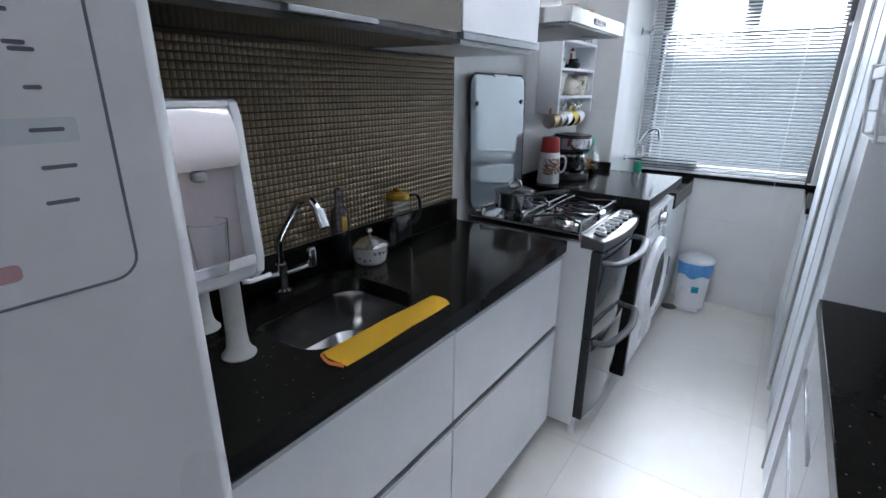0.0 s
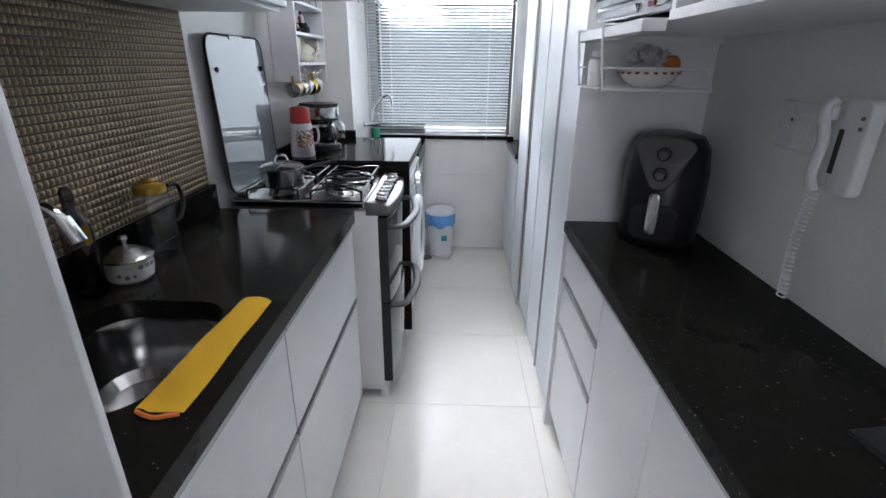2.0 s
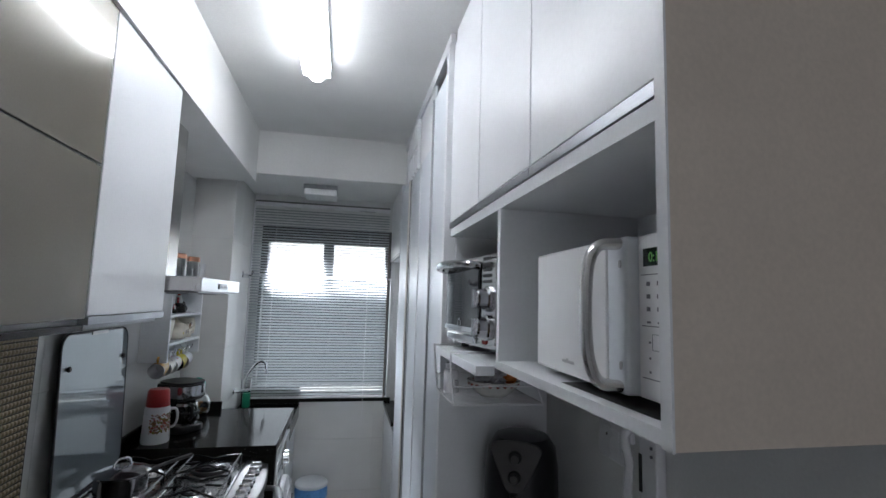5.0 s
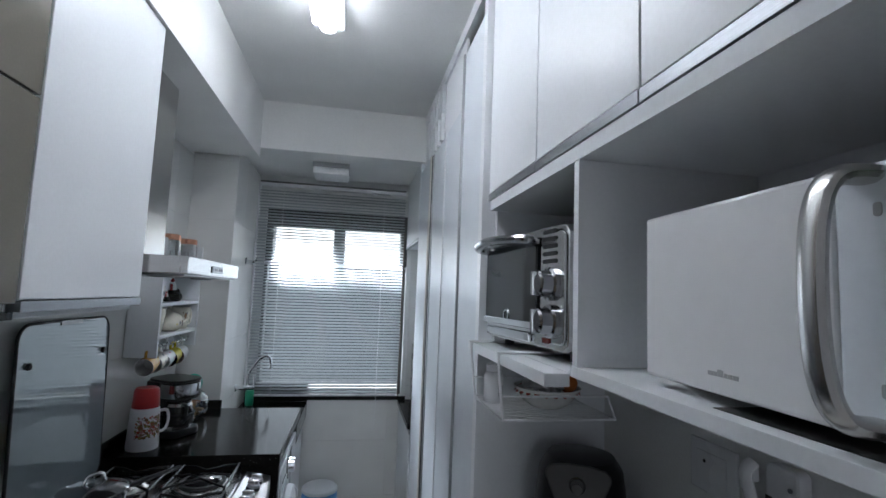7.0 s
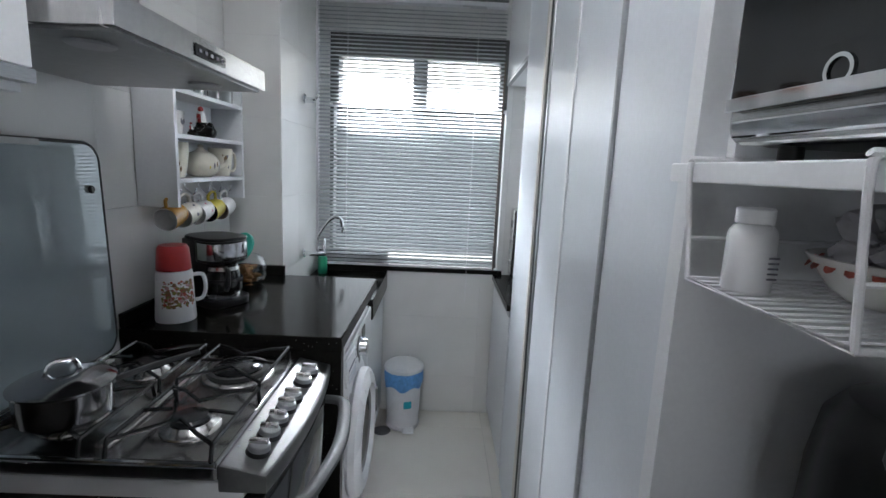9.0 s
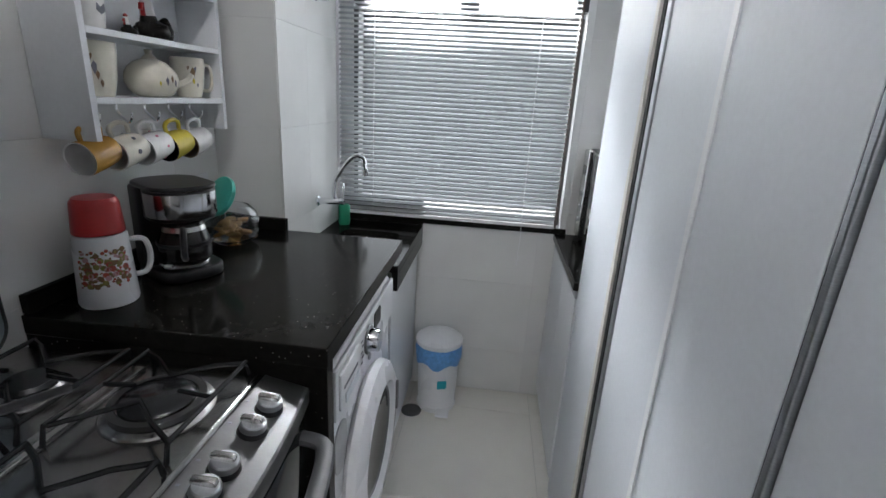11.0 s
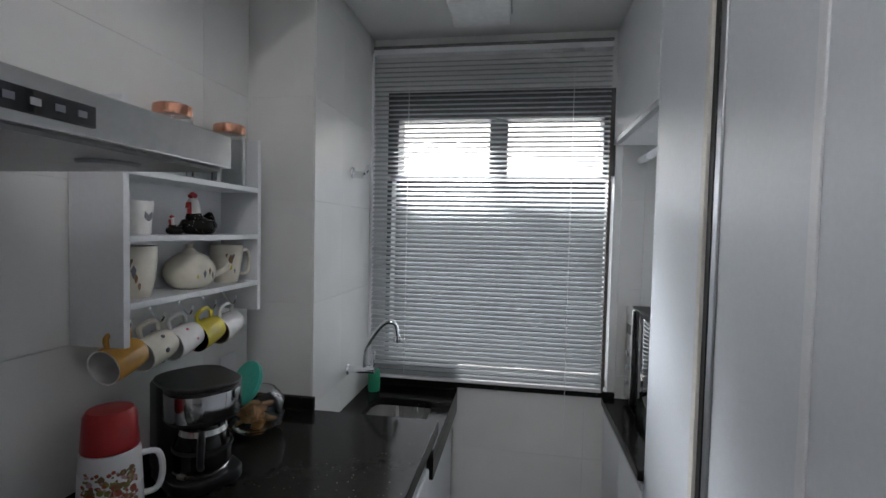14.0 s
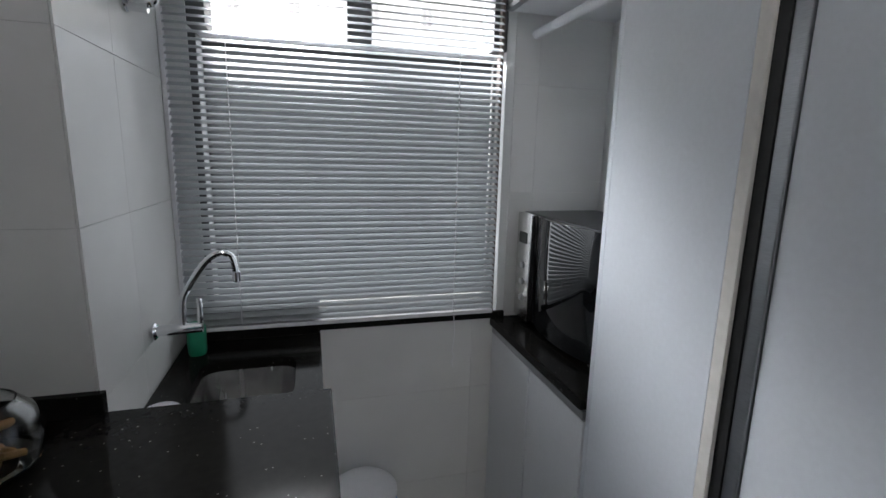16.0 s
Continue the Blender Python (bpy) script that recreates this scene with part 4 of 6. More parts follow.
    part("rim_strip", tube([(XB + 0.01, Y0 - 0.004, 0.942), (-0.585, Y0 - 0.004, 0.942)], 0.006, 8), CHROME, e)
    # glass lid, raised against the wall
    L, H = 0.495, 0.572
    m = at(-1.098, 2.01, 0.965) @ pose(0, 0, 0, 0, -1.8, 0) @ at(0, 0, H / 2) @ FACE_PX
    lid = part("lid", prism(rounded(L, H, 0.05, 8), 0.006, m, bevel=0.0015), LIDGLASS, e, "raised smoked glass lid")
    edge = [m @ Vector((a, b2, 0.003)) for a, b2 in rounded(L + 0.004, H + 0.004, 0.052, 8)]
    part("lid_edge", tube(edge, 0.005, 8, closed=True), MATTBLACK, lid, "black lid edging")
    for a in (-0.205, 0.205):
        p = m @ Vector((a, 0.168, 0.006))
        part("lid_buffer", cyl(0.010, 0.010, p, "x", 14, 0.003), MATTBLACK, lid)
    part("lid_grip", prism(rounded(0.12, 0.014, 0.005), 0.010, m @ at(0, H / 2 - 0.004, 0)), DARKSTEEL, lid)
    for y in (1.83, 2.19):
        part("hinge", box(-1.103, -1.065, y - 0.02, y + 0.02, 0.946, 0.965, 0.004), STEEL, e)
    return e


stove()

p = thing("saucepan", (-0.925, 1.855, 0.984), "stainless steel saucepan with lid and long handle on the stove", "saucepan")
PX, PY_, PZ_ = -0.925, 1.855, 0.986
part("pan_body", lathe([(0, 0), (0.075, 0), (0.082, 0.008), (0.084, 0.065), (0.088, 0.068), (0.082, 0.068), (0, 0.06)], (PX, PY_, PZ_), seg=36), SOFTCHROME, p)
lid = part("lid", lathe([(0.09, 0), (0.09, 0.004), (0.08, 0.010), (0.05, 0.020), (0.02, 0.025), (0, 0.026)], (PX, PY_, PZ_ + 0.069), seg=36), SOFTCHROME, p)
part("lid_handle", tube([(PX - 0.02, PY_ - 0.02, PZ_ + 0.092), (PX - 0.012, PY_ - 0.012, PZ_ + 0.115), (PX + 0.012, PY_ + 0.012, PZ_ + 0.115), (PX + 0.02, PY_ + 0.02, PZ_ + 0.092)], 0.005, 8, smooth_steps=4), CHROME, lid)
part("handle", tube([(PX + 0.06, PY_ + 0.06, PZ_ + 0.05), (PX + 0.10, PY_ + 0.11, PZ_ + 0.058), (PX + 0.17, PY_ + 0.20, PZ_ + 0.062)], 0.010, 10, smooth_steps=4, flat=0.6), BLACK, p, "black plastic handle")

# ---- hood ----
h = thing("range_hood", (-0.91, 2.0, 1.69), "stainless steel chimney range hood above the stove", "hood")
HX, HY0, HY1, HZ0, HZ1 = -0.675, 1.705, 2.31, 1.695, 1.752
hb = bmesh.new()
box(LW + 0.004, HX, HY0, HY1, HZ0 + 0.006, HZ1, 0.002, bm=hb)
part("canopy", hb, STEEL, h)
part("chimney", box(LW + 0.004, -0.90, 1.86, 2.14, HZ1 + 0.0005, 2.408, 0.002), STEEL, h)
part("underside", box(LW + 0.01, HX - 0.012, HY0 + 0.012, HY1 - 0.012, HZ0, HZ0 + 0.0055), DARKSTEEL, h, "dark filter underside")
for y in (1.80, 2.19):
    part("hood_lamp", lathe([(0, 0), (0.034, 0), (0.038, 0.003), (0.038, 0.006), (0, 0.006)], (-0.78, y, HZ0 - 0.0055)), GREYP, h)
cp = part("control_strip", box(HX + 0.0005, HX + 0.003, 1.935, 2.065, 1.712, 1.735, 0.001), BLACKGLASS, h, "black control strip")
for i in range(5):
    y = 1.947 + i * 0.024
    part("button", box(HX + 0.003, HX + 0.0045, y, y + 0.010, 1.720, 1.727, 0.0005), GREYP if i == 2 else INK, cp)


# ---- wall shelf with crockery ----
WX = -1.008
ws = thing("wall_shelf", (-1.07, 2.71, 1.355), "white open wall shelf with mug hooks underneath", "shelf")
SY0, SY1 = 2.456, 2.968
part("side_board", box(LW + 0.004, WX, SY0, SY0 + 0.016, 1.355, 1.87, 0.001), LAMINATE, ws)
part("side_board", box(LW + 0.004, WX, SY1 - 0.016, SY1, 1.355, 1.87, 0.001), LAMINATE, ws)
part("back_board", box(LW + 0.004, LW + 0.009, SY0 + 0.017, SY1 - 0.017, 1.44, 1.87), LAMINATE, ws)
SHELVES = (1.432, 1.572, 1.712)
for z in SHELVES:
    part("shelf", box(LW + 0.0095, WX, SY0 + 0.0165, SY1 - 0.0165, z, z + 0.014, 0.001), LAMINATE, ws)
HOOK_Y = (2.474, 2.567, 2.660, 2.750, 2.840)
for y in HOOK_Y:
    part("cup_hook", tube([(-1.045, y, 1.432), (-1.045, y, 1.415), (-1.030, y, 1.400), (-1.018, y, 1.39), (-1.010, y, 1.40), (-1.008, y, 1.412)], 0.0025, 6, smooth_steps=4), CHROME, ws, "small metal cup hook")


def mug(name, at3, outside, inside, label, rot, r=0.038, hgt=0.085, prints=None, foot=0.86):
    e = thing(name, at3, label, "mug", "mugs hanging under the wall shelf", world_parts=False)
    e.matrix_basis = Matrix.Translation(at3) @ rot
    part("mug_body", lathe([(0, 0), (r * foot * 0.95, 0), (r * foot, 0.006), (r * (0.6 + 0.4 * foot), hgt * 0.35), (r, hgt * 0.8), (r, hgt)], (0, 0, 0)), outside, e)
    part("inner_wall", lathe([(r * 1.0, hgt + 0.0005), (r * 0.92, hgt), (r * 0.9, hgt * 0.8), (r * foot * 0.86, 0.012), (0, 0.011)], (0, 0, 0)), inside, e)
    part("handle", tube([(r * 0.95, 0, hgt * 0.82), (r * 1.55, 0, hgt * 0.84), (r * 1.75, 0, hgt * 0.5), (r * 1.5, 0, hgt * 0.2), (r * 0.95, 0, hgt * 0.2)], 0.0055, 8, smooth_steps=5), outside, e)
    if prints:
        for i in range(7):
            a = radians(i * 51 + 11)
            part("print", cyl(random.uniform(0.003, 0.008), 0.0012, ((r - 0.0003) * math.cos(a), (r - 0.0003) * math.sin(a), hgt * random.uniform(0.3, 0.7)), pose(0, 0, 0, 0, 90, math.degrees(a)), 8), prints, e)
    return e


# hung by the handle, mouth towards the stove
hang = pose(0, 0, 0, 100, 0, 0) @ pose(0, 0, 0, 0, 0, 90)
specs = [(CERWHITE, MUSTARD, None, "mustard mug with white inside hanging from a hook"), (CERWHITE, CERAMIC, INK, "cream mug with bird print hanging from a hook"),
         (CERWHITE, CERWHITE, PINKP, "white mug with pink prints hanging from a hook"), (BLACKC, LEMON, None, "yellow mug with black inside hanging from a hook"), (BROWNC, CERWHITE, None, "white mug with dark inside hanging from a hook")]
for y, (ins, outs, pr, lab) in zip(HOOK_Y, specs):
    mug("mug", (-1.048, y + 0.058, 1.330), outs, ins, lab, hang @ pose(0, 0, 0, 0, 0, random.uniform(-8, 8)), prints=pr)

z = SHELVES[0] + 0.0145
m1 = mug("bird_mug", (-1.065, 2.545, z), CERAMIC, CERAMIC, "tall cream ceramic mug with painted bird on the shelf", pose(0, 0, 0, 0, 0, 150), 0.046, 0.115, foot=0.72)
SPOTS = [(0.0, 0.060, 0.010, INK), (6.0, 0.045, 0.007, BROWNC), (-9.0, 0.075, 0.006, INK), (14.0, 0.028, 0.006, BROWNC), (-4.0, 0.084, 0.005, BROWNC)]


def painted(e, r, z0, turn, spots, base=(0, 0)):
    """Small glazed brush marks on a round vessel."""
    for a, h, s, m in spots:
        q = at(base[0], base[1], z0 + h) @ pose(0, 0, 0, 0, 0, turn + a) @ at(r - 0.0004, 0, 0) @ FACE_PX
        part("painted_mark", prism([(0, -s * 1.5), (s * 0.5, -s * 0.4), (s * 0.6, s * 0.6), (0.1 * s, s * 1.5), (-s * 0.5, s * 0.3)], 0.0014, q), m, e)


painted(m1, 0.0445, 0, -200, SPOTS)
m2 = mug("bird_mug", (-1.065, 2.88, z), CERAMIC, CERAMIC, "cream ceramic mug with brown painted bird on the shelf", pose(0, 0, 0, 0, 0, 70), 0.045, 0.108, foot=0.72)
painted(m2, 0.0435, 0, -112, [(0, 0.065, 0.012, BROWNC), (10, 0.078, 0.007, INK), (-14, 0.082, 0.006, BROWNC), (2, 0.045, 0.006, LEMON), (16, 0.035, 0.004, INK)])
tp = thing("teapot", (-1.065, 2.725, z), "round cream ceramic teapot with painted bird", "teapot")
part("pot_body", lathe([(0, 0), (0.032, 0), (0.045, 0.006), (0.056, 0.018), (0.062, 0.034), (0.0625, 0.046), (0.060, 0.058), (0.052, 0.072), (0.040, 0.083), (0.024, 0.091), (0, 0.094)], (-1.065, 2.725, z)), CERAMIC, tp)
part("lid_knob", lathe([(0, 0), (0.02, 0), (0.014, 0.006), (0.008, 0.012), (0.010, 0.022), (0, 0.024)], (-1.065, 2.725, z + 0.092)), CERAMIC, tp)
part("spout", tube([(-1.03, 2.765, z + 0.03), (-1.010, 2.792, z + 0.045), (-1.003, 2.802, z + 0.062)], 0.008, 8, smooth_steps=4), CERAMIC, tp)
painted(tp, 0.0625, z, -20, [(0, 0.040, 0.007, INK), (14, 0.046, 0.006, BROWNC), (-16, 0.034, 0.004, LEMON), (24, 0.036, 0.006, INK)], (-1.065, 2.725))


def figurine(loc, s, label):
    """A plain hen-shaped ceramic figure in one mesh."""
    b = lathe([(0, 0), (0.027 * s, 0), (0.034 * s, 0.005 * s), (0.038 * s, 0.014 * s), (0.0385 * s, 0.023 * s), (0.034 * s, 0.032 * s), (0.022 * s, 0.038 * s), (0, 0.040 * s)], (0, 0, 0), seg=22)
    bmesh.ops.scale(b, vec=(0.8, 1.35, 1), verts=b.verts)
    lathe([(0, 0), (0.019 * s, 0), (0.013 * s, 0.016 * s), (0.006 * s, 0.026 * s), (0, 0.029 * s)], (0, 0.030 * s, 0.026 * s), pose(0, 0, 0, -22, 0, 0), 14, b)
    lathe([(0, 0), (0.020 * s, 0), (0.0155 * s, 0.018 * s), (0.0135 * s, 0.034 * s), (0.0125 * s, 0.044 * s), (0.008 * s, 0.051 * s), (0, 0.053 * s)], (0, -0.016 * s, 0.030 * s), pose(0, 0, 0, 6, 0, 0), 16, b)
    tube([(0, -0.030 * s, 0.0845 * s), (0, -0.022 * s, 0.091 * s), (0, -0.012 * s, 0.087 * s)], 0.0055 * s, 8, b)
    tube([(0, -0.036 * s, 0.071 * s), (0, -0.038 * s, 0.058 * s)], 0.0045 * s, 8, b)
    ob = part("hen_figurine", b, [SPECKLE, CERWHITE, RED], None)
    for f in ob.data.polygons:
        c = f.center
        f.material_index = 2 if c.z > 0.082 * s or (c.z > 0.05 * s and c.y < -0.0325 * s) else (1 if c.z > 0.040 * s and c.y < 0.008 * s else 0)
    ob.matrix_basis = Matrix.Translation(loc)
    return tagged(ob, label, "figurine")


z = SHELVES[1] + 0.0145
figurine((-1.065, 2.76, z), 1.15, "black and white ceramic hen on the shelf")
figurine((-1.06, 2.665, z), 0.5, "tiny black and white ceramic chick on the shelf")
cup = thing("printed_cup", (-1.06, 2.555, z), "small white cup with dark print on the shelf", "cup")
part("cup_body", lathe([(0, 0), (0.022, 0), (0.028, 0.075), (0.026, 0.075), (0.020, 0.004), (0, 0.004)], (-1.06, 2.555, z)), CERWHITE, cup)
part("print", prism([(0, 0), (0.012, 0.008), (0.010, 0.022), (0, 0.014), (-0.010, 0.022), (-0.012, 0.008)], 0.001, at(-1.033, 2.55, z + 0.03) @ FACE_PX), INK, cup)
z = SHELVES[2] + 0.0145
for x, y, r, hh, kind in ((-1.075, 2.56, 0.042, 0.06, 0), (-1.07, 2.67, 0.046, 0.150, 1), (-1.065, 2.785, 0.042, 0.105, 0), (-1.065, 2.893, 0.046, 0.150, 1)):
    jar = thing("storage_jar", (x, y, z), "clear glass storage jar with copper lid" if kind else "ribbed clear glass container on the top shelf", "jar")
    part("jar_body", lathe([(0, 0), (r, 0), (r, hh * 0.9), (r * 0.9, hh), (r * 0.85, hh), (r * 0.92, hh * 0.88), (r * 0.92, 0.004), (0, 0.004)], (x, y, z), seg=24), GLASS, jar)
    if kind:
        part("lid", lathe([(0, 0), (r * 0.95, 0), (r * 0.97, 0.004), (r * 0.95, 0.024), (r * 0.8, 0.028), (0, 0.028)], (x, y, z + hh)), COPPER, jar)


# ---- laundry counter ----
PT = 0.995
pen = thing("laundry_worktop", (-0.80, 2.68, 0.0), "black granite worktop with full-height side panel and upstand", "worktop")
part("top", box(LW + 0.004, -0.462, 2.325, 3.108, PT - 0.045, PT, 0.003), GRANITE, pen)
part("side_panel", box(LW + 0.004, -0.464, 2.327, 2.365, 0.035, PT - 0.0455, 0.002), GRANITE, pen)
part("upstand", box(LW + 0.004, LW + 0.022, 2.33, 3.088, PT + 0.0005, PT + 0.045, 0.002), GRANITE, pen)
part("upstand", box(LW + 0.023, PIL + 0.012, 3.0885, 3.108, PT + 0.0005, PT + 0.045, 0.002), GRANITE, pen)

tank = thing("laundry_tank", (-0.68, 3.38, 0.79), "black granite laundry tank with steel basin and back upstand", "sink")
TZ = 0.892
TXC, TYC = -0.68, 3.415
hole = [(TXC + a, TYC + b) for a, b in rounded(0.26, 0.26, 0.05, 6)]
part("top", slab_with_hole([(PIL + 0.004, 3.112), (-0.477, 3.112), (-0.477, 3.718), (PIL + 0.004, 3.718)], hole, TZ - 0.03, TZ), GRANITE, tank)
part("apron", box(-0.50, -0.477, 3.112, 3.718, TZ - 0.10, TZ - 0.0305, 0.002), GRANITE, tank)
part("upstand", box(PIL + 0.004, -0.478, 3.716, 3.724, TZ + 0.0005, TZ + 0.125, 0.001), GRANITE, tank)
rings = []
for w, d, r, zz in ((0.28, 0.28, 0.055, TZ - 0.031), (0.264, 0.264, 0.05, TZ - 0.031), (0.258, 0.258, 0.05, TZ - 0.06), (0.23, 0.23, 0.05, TZ - 0.20), (0.09, 0.09, 0.04, TZ - 0.215)):
    rings.append([(TXC + a, TYC + b, zz) for a, b in rounded(w, d, r, 6)])
part("basin", bowl_shell(rings), STEEL, tank, "steel basin")
sd = thing("soap_dish", (-0.845, 3.265, TZ), "small round white plastic soap dish", "soap dish")
part("dish_body", lathe([(0, 0), (0.035, 0), (0.042, 0.010), (0.039, 0.012), (0.03, 0.004), (0, 0.004)], (-0.845, 3.265, TZ + 0.0005)), WHITE, sd)

cab = thing("base_cabinet", (-0.68, 3.38, 0), "white laminate cabinet under the laundry tank", "cabinet")
part("carcass", box(PIL + 0.02, -0.52, 3.125, 3.70, 0.05, TZ - 0.27), LAMINATE, cab)
part("door", box(-0.515, -0.497, 3.112, 3.70, 0.06, TZ - 0.105, 0.002), LAMINATE, cab)
part("side_board", box(PIL + 0.02, -0.52, 3.111, 3.1245, 0.002, TZ - 0.105), LAMINATE, cab)
part("plinth", box(PIL + 0.02, -0.55, 3.125, 3.70, 0.002, 0.049), GREYP, cab)

tp = thing("laundry_tap", (PIL, 3.425, 1.03), "chrome wall tap with curved spout over the tank", "tap")
part("flange", cyl(0.022, 0.012, (PIL + 0.001, 3.425, 1.04), "x", 20, 0.004), CHROME, tp)
part("tap_body", tube([(PIL + 0.01, 3.425, 1.04), (PIL + 0.12, 3.425, 1.045)], 0.014, 12), CHROME, tp)
part("spout", tube([(PIL + 0.075, 3.425, 1.045), (PIL + 0.075, 3.430, 1.10), (PIL + 0.085, 3.435, 1.14), (PIL + 0.13, 3.445, 1.21), (PIL + 0.165, 3.450, 1.235), (PIL + 0.195, 3.455, 1.225), (PIL + 0.205, 3.455, 1.175)], 0.009, 10, smooth_steps=5), CHROME, tp)
part("aerator", cyl(0.0115, 0.03, (PIL + 0.205, 3.455, 1.155), "z", 14, 0.003), CHROME, tp)
part("lever", tube([(PIL + 0.115, 3.425, 1.05), (PIL + 0.115, 3.430, 1.10), (PIL + 0.113, 3.435, 1.12)], 0.007, 8, smooth_steps=3), CHROME, tp)
sp = thing("soap_pot", (-0.84, 3.62, TZ), "green plastic soap pot behind the tap", "pot")
part("pot_body", lathe([(0, 0), (0.024, 0), (0.027, 0.01), (0.027, 0.085), (0.022, 0.097), (0, 0.098)], (-0.84, 3.62, TZ + 0.0005)), GREENP, sp)

hk = thing("wall_hook", (PIL, 3.455, 1.83), "chrome wall hook on the tiled pier", "hook")
part("flange", cyl(0.024, 0.008, (PIL + 0.001, 3.455, 1.835), "x", 20, 0.003), CHROME, hk)
part("arm", tube([(PIL + 0.006, 3.455, 1.835), (PIL + 0.05, 3.455, 1.832), (PIL + 0.065, 3.455, 1.845), (PIL + 0.07, 3.455, 1.865)], 0.009, 10, smooth_steps=4), CHROME, hk)
part("lower_arm", tube([(PIL + 0.006, 3.455, 1.825), (PIL + 0.05, 3.455, 1.822)], 0.011, 10), CHROME, hk)

# conduit strip beside the window
structure("trim_conduit", box(PIL + 0.001, PIL + 0.014, 3.70, 3.724, 0.98, 2.40, 0.002), WHITE, "narrow white conduit strip beside the blind")


def washing_machine():
    e = thing("washing_machine", (-0.76, 2.68, 0), "white front-loading washing machine under the worktop", "washing machine")
    X, Y0, Y1 = -0.478, 2.385, 2.985
    part("housing", box(-1.08, X, Y0, Y1, 0.03, 0.905, 0.012, seg=3), WHITE, e)
    for x in (-1.03, -0.53):
        for y in (Y0 + 0.05, Y1 - 0.05):
            part("foot", cyl(0.02, 0.031, (x, y, 0.001), "z", 14), BLACK, e)
    cp = part("control_panel", box(X + 0.0005, X + 0.012, Y0 + 0.004, Y1 - 0.004, 0.765, 0.90, 0.005), WHITE, e)
    dr = part("soap_drawer", box(X + 0.0125, X + 0.02, 2.40, 2.55, 0.79, 0.885, 0.005), WHITE, cp)
    part("drawer_grip", box(X + 0.0205, X + 0.024, 2.425, 2.535, 0.797, 0.822, 0.003), GREYLAM, cp)
    part("knob_ring", cyl(0.042, 0.006, (X + 0.0125, 2.655, 0.84), "x", 28, 0.002), DARKSTEEL, cp)
    part("knob", lathe([(0, 0), (0.034, 0), (0.032, 0.025), (0.028, 0.028), (0, 0.028)], (X + 0.019, 2.655, 0.84), "x", 28), CHROME, cp, "chrome programme knob")
    part("display", prism(rounded(0.07, 0.05, 0.006), 0.003, at(X + 0.0125, 2.755, 0.86) @ FACE_PX), DISPLAY, cp)
    for i in range(5):
        part("button_mark", box(X + 0.0125, X + 0.0135, 2.585 + 0.008 * (i % 2), 2.60 + 0.008 * (i % 2), 0.80 + i * 0.016, 0.804 + i * 0.016), INK, cp)
    part("start_button", cyl(0.011, 0.005, (X + 0.0125, 2.665, 0.782), "x", 16, 0.002), GREYP, cp)
    part("print_bars", box(X + 0.0205, X + 0.0212, 2.42, 2.53, 0.838, 0.846), INK, cp)
    part("badge", prism(rounded(0.09, 0.14, 0.04), 0.003, at(X + 0.0005, 2.445, 0.655) @ FACE_PX), GREYP, e, "grey oval energy badge")
    cy, cz = 2.69, 0.48
    dr = part("door_ring", lathe([(0.17, 0), (0.235, 0), (0.245, 0.012), (0.24, 0.035), (0.215, 0.05), (0.18, 0.052), (0.165, 0.035), (0.165, 0)], (X + 0.001, cy, cz), "x", 48), WHITE, e)
    part("door_glass", lathe([(0.166, 0.02), (0.164, 0.036), (0.12, 0.028), (0.07, 0.02), (0, 0.018)], (X + 0.001, cy, cz), "x", 40), BLACKGLASS, dr, "dark round door glass")
    part("door_grip", prism(rounded(0.022, 0.11, 0.009), 0.008, at(X + 0.051, cy + 0.195, cz + 0.03) @ FACE_PX), DARKSTEEL, dr)
    return e


washing_machine()

# pedal bin
bn = thing("pedal_bin", (-0.350, 3.572, 0), "white pedal bin with blue liner and teal sticker", "bin")
bx, by = -0.350, 3.572
part("bucket", lathe([(0, 0), (0.094, 0), (0.099, 0.012), (0.099, 0.02), (0.094, 0.025), (0.104, 0.35), (0, 0.352)], (bx, by, 0.002), seg=36), WHITE, bn)
lb = bmesh.new()
ringz = []
for k in range(5):
    ring = []
    for i in range(48):
        a = 2 * math.pi * i / 48
        r = (0.106, 0.1105, 0.1125, 0.113, 0.109)[k] + 0.0022 * math.sin(7 * a + k) + 0.0016 * math.sin(17 * a + 2 * k) + (0.002 * math.sin(4 * a) if k == 0 else 0)
        ring.append(lb.verts.new((bx + r * math.cos(a), by + r * math.sin(a), (0.258, 0.275, 0.30, 0.335, 0.352)[k] + (0.012 * math.sin(5 * a) if k == 0 else 0))))
    ringz.append(ring)
for lo, hi in zip(ringz, ringz[1:]):
    for i in range(48):
        lb.faces.new((lo[i], lo[(i + 1) % 48], hi[(i + 1) % 48], hi[i]))
part("liner", lb, BLUEBAG, bn, "blue plastic bin liner folded over the rim")
part("lid", lathe([(0, 0), (0.113, 0), (0.116, 0.006), (0.114, 0.02), (0.10, 0.032), (0.06, 0.042), (0, 0.046)], (bx, by, 0.355), seg=36), WHITE, bn)
part("pedal", box(bx + 0.01, bx + 0.075, by - 0.145, by - 0.085, 0.018, 0.030, 0.006, seg=3), WHITE, bn)
part("sticker", prism(rounded(0.046, 0.044, 0.006), 0.0015, at(bx + 0.032, by - 0.0975, 0.17) @ pose(0, 0, 0, 0, 0, 18) @ FACE_MY), TEAL, bn, "teal square sticker")
dg = thing("floor_drain", (-0.46, 3.47, 0.0), "dark round floor drain beside the bin", "drain")
part("drain_plate", lathe([(0, 0), (0.05, 0), (0.05, 0.002), (0.044, 0.003), (0, 0.003)], (-0.462, 3.485, 0.001)), DARKSTEEL, dg)

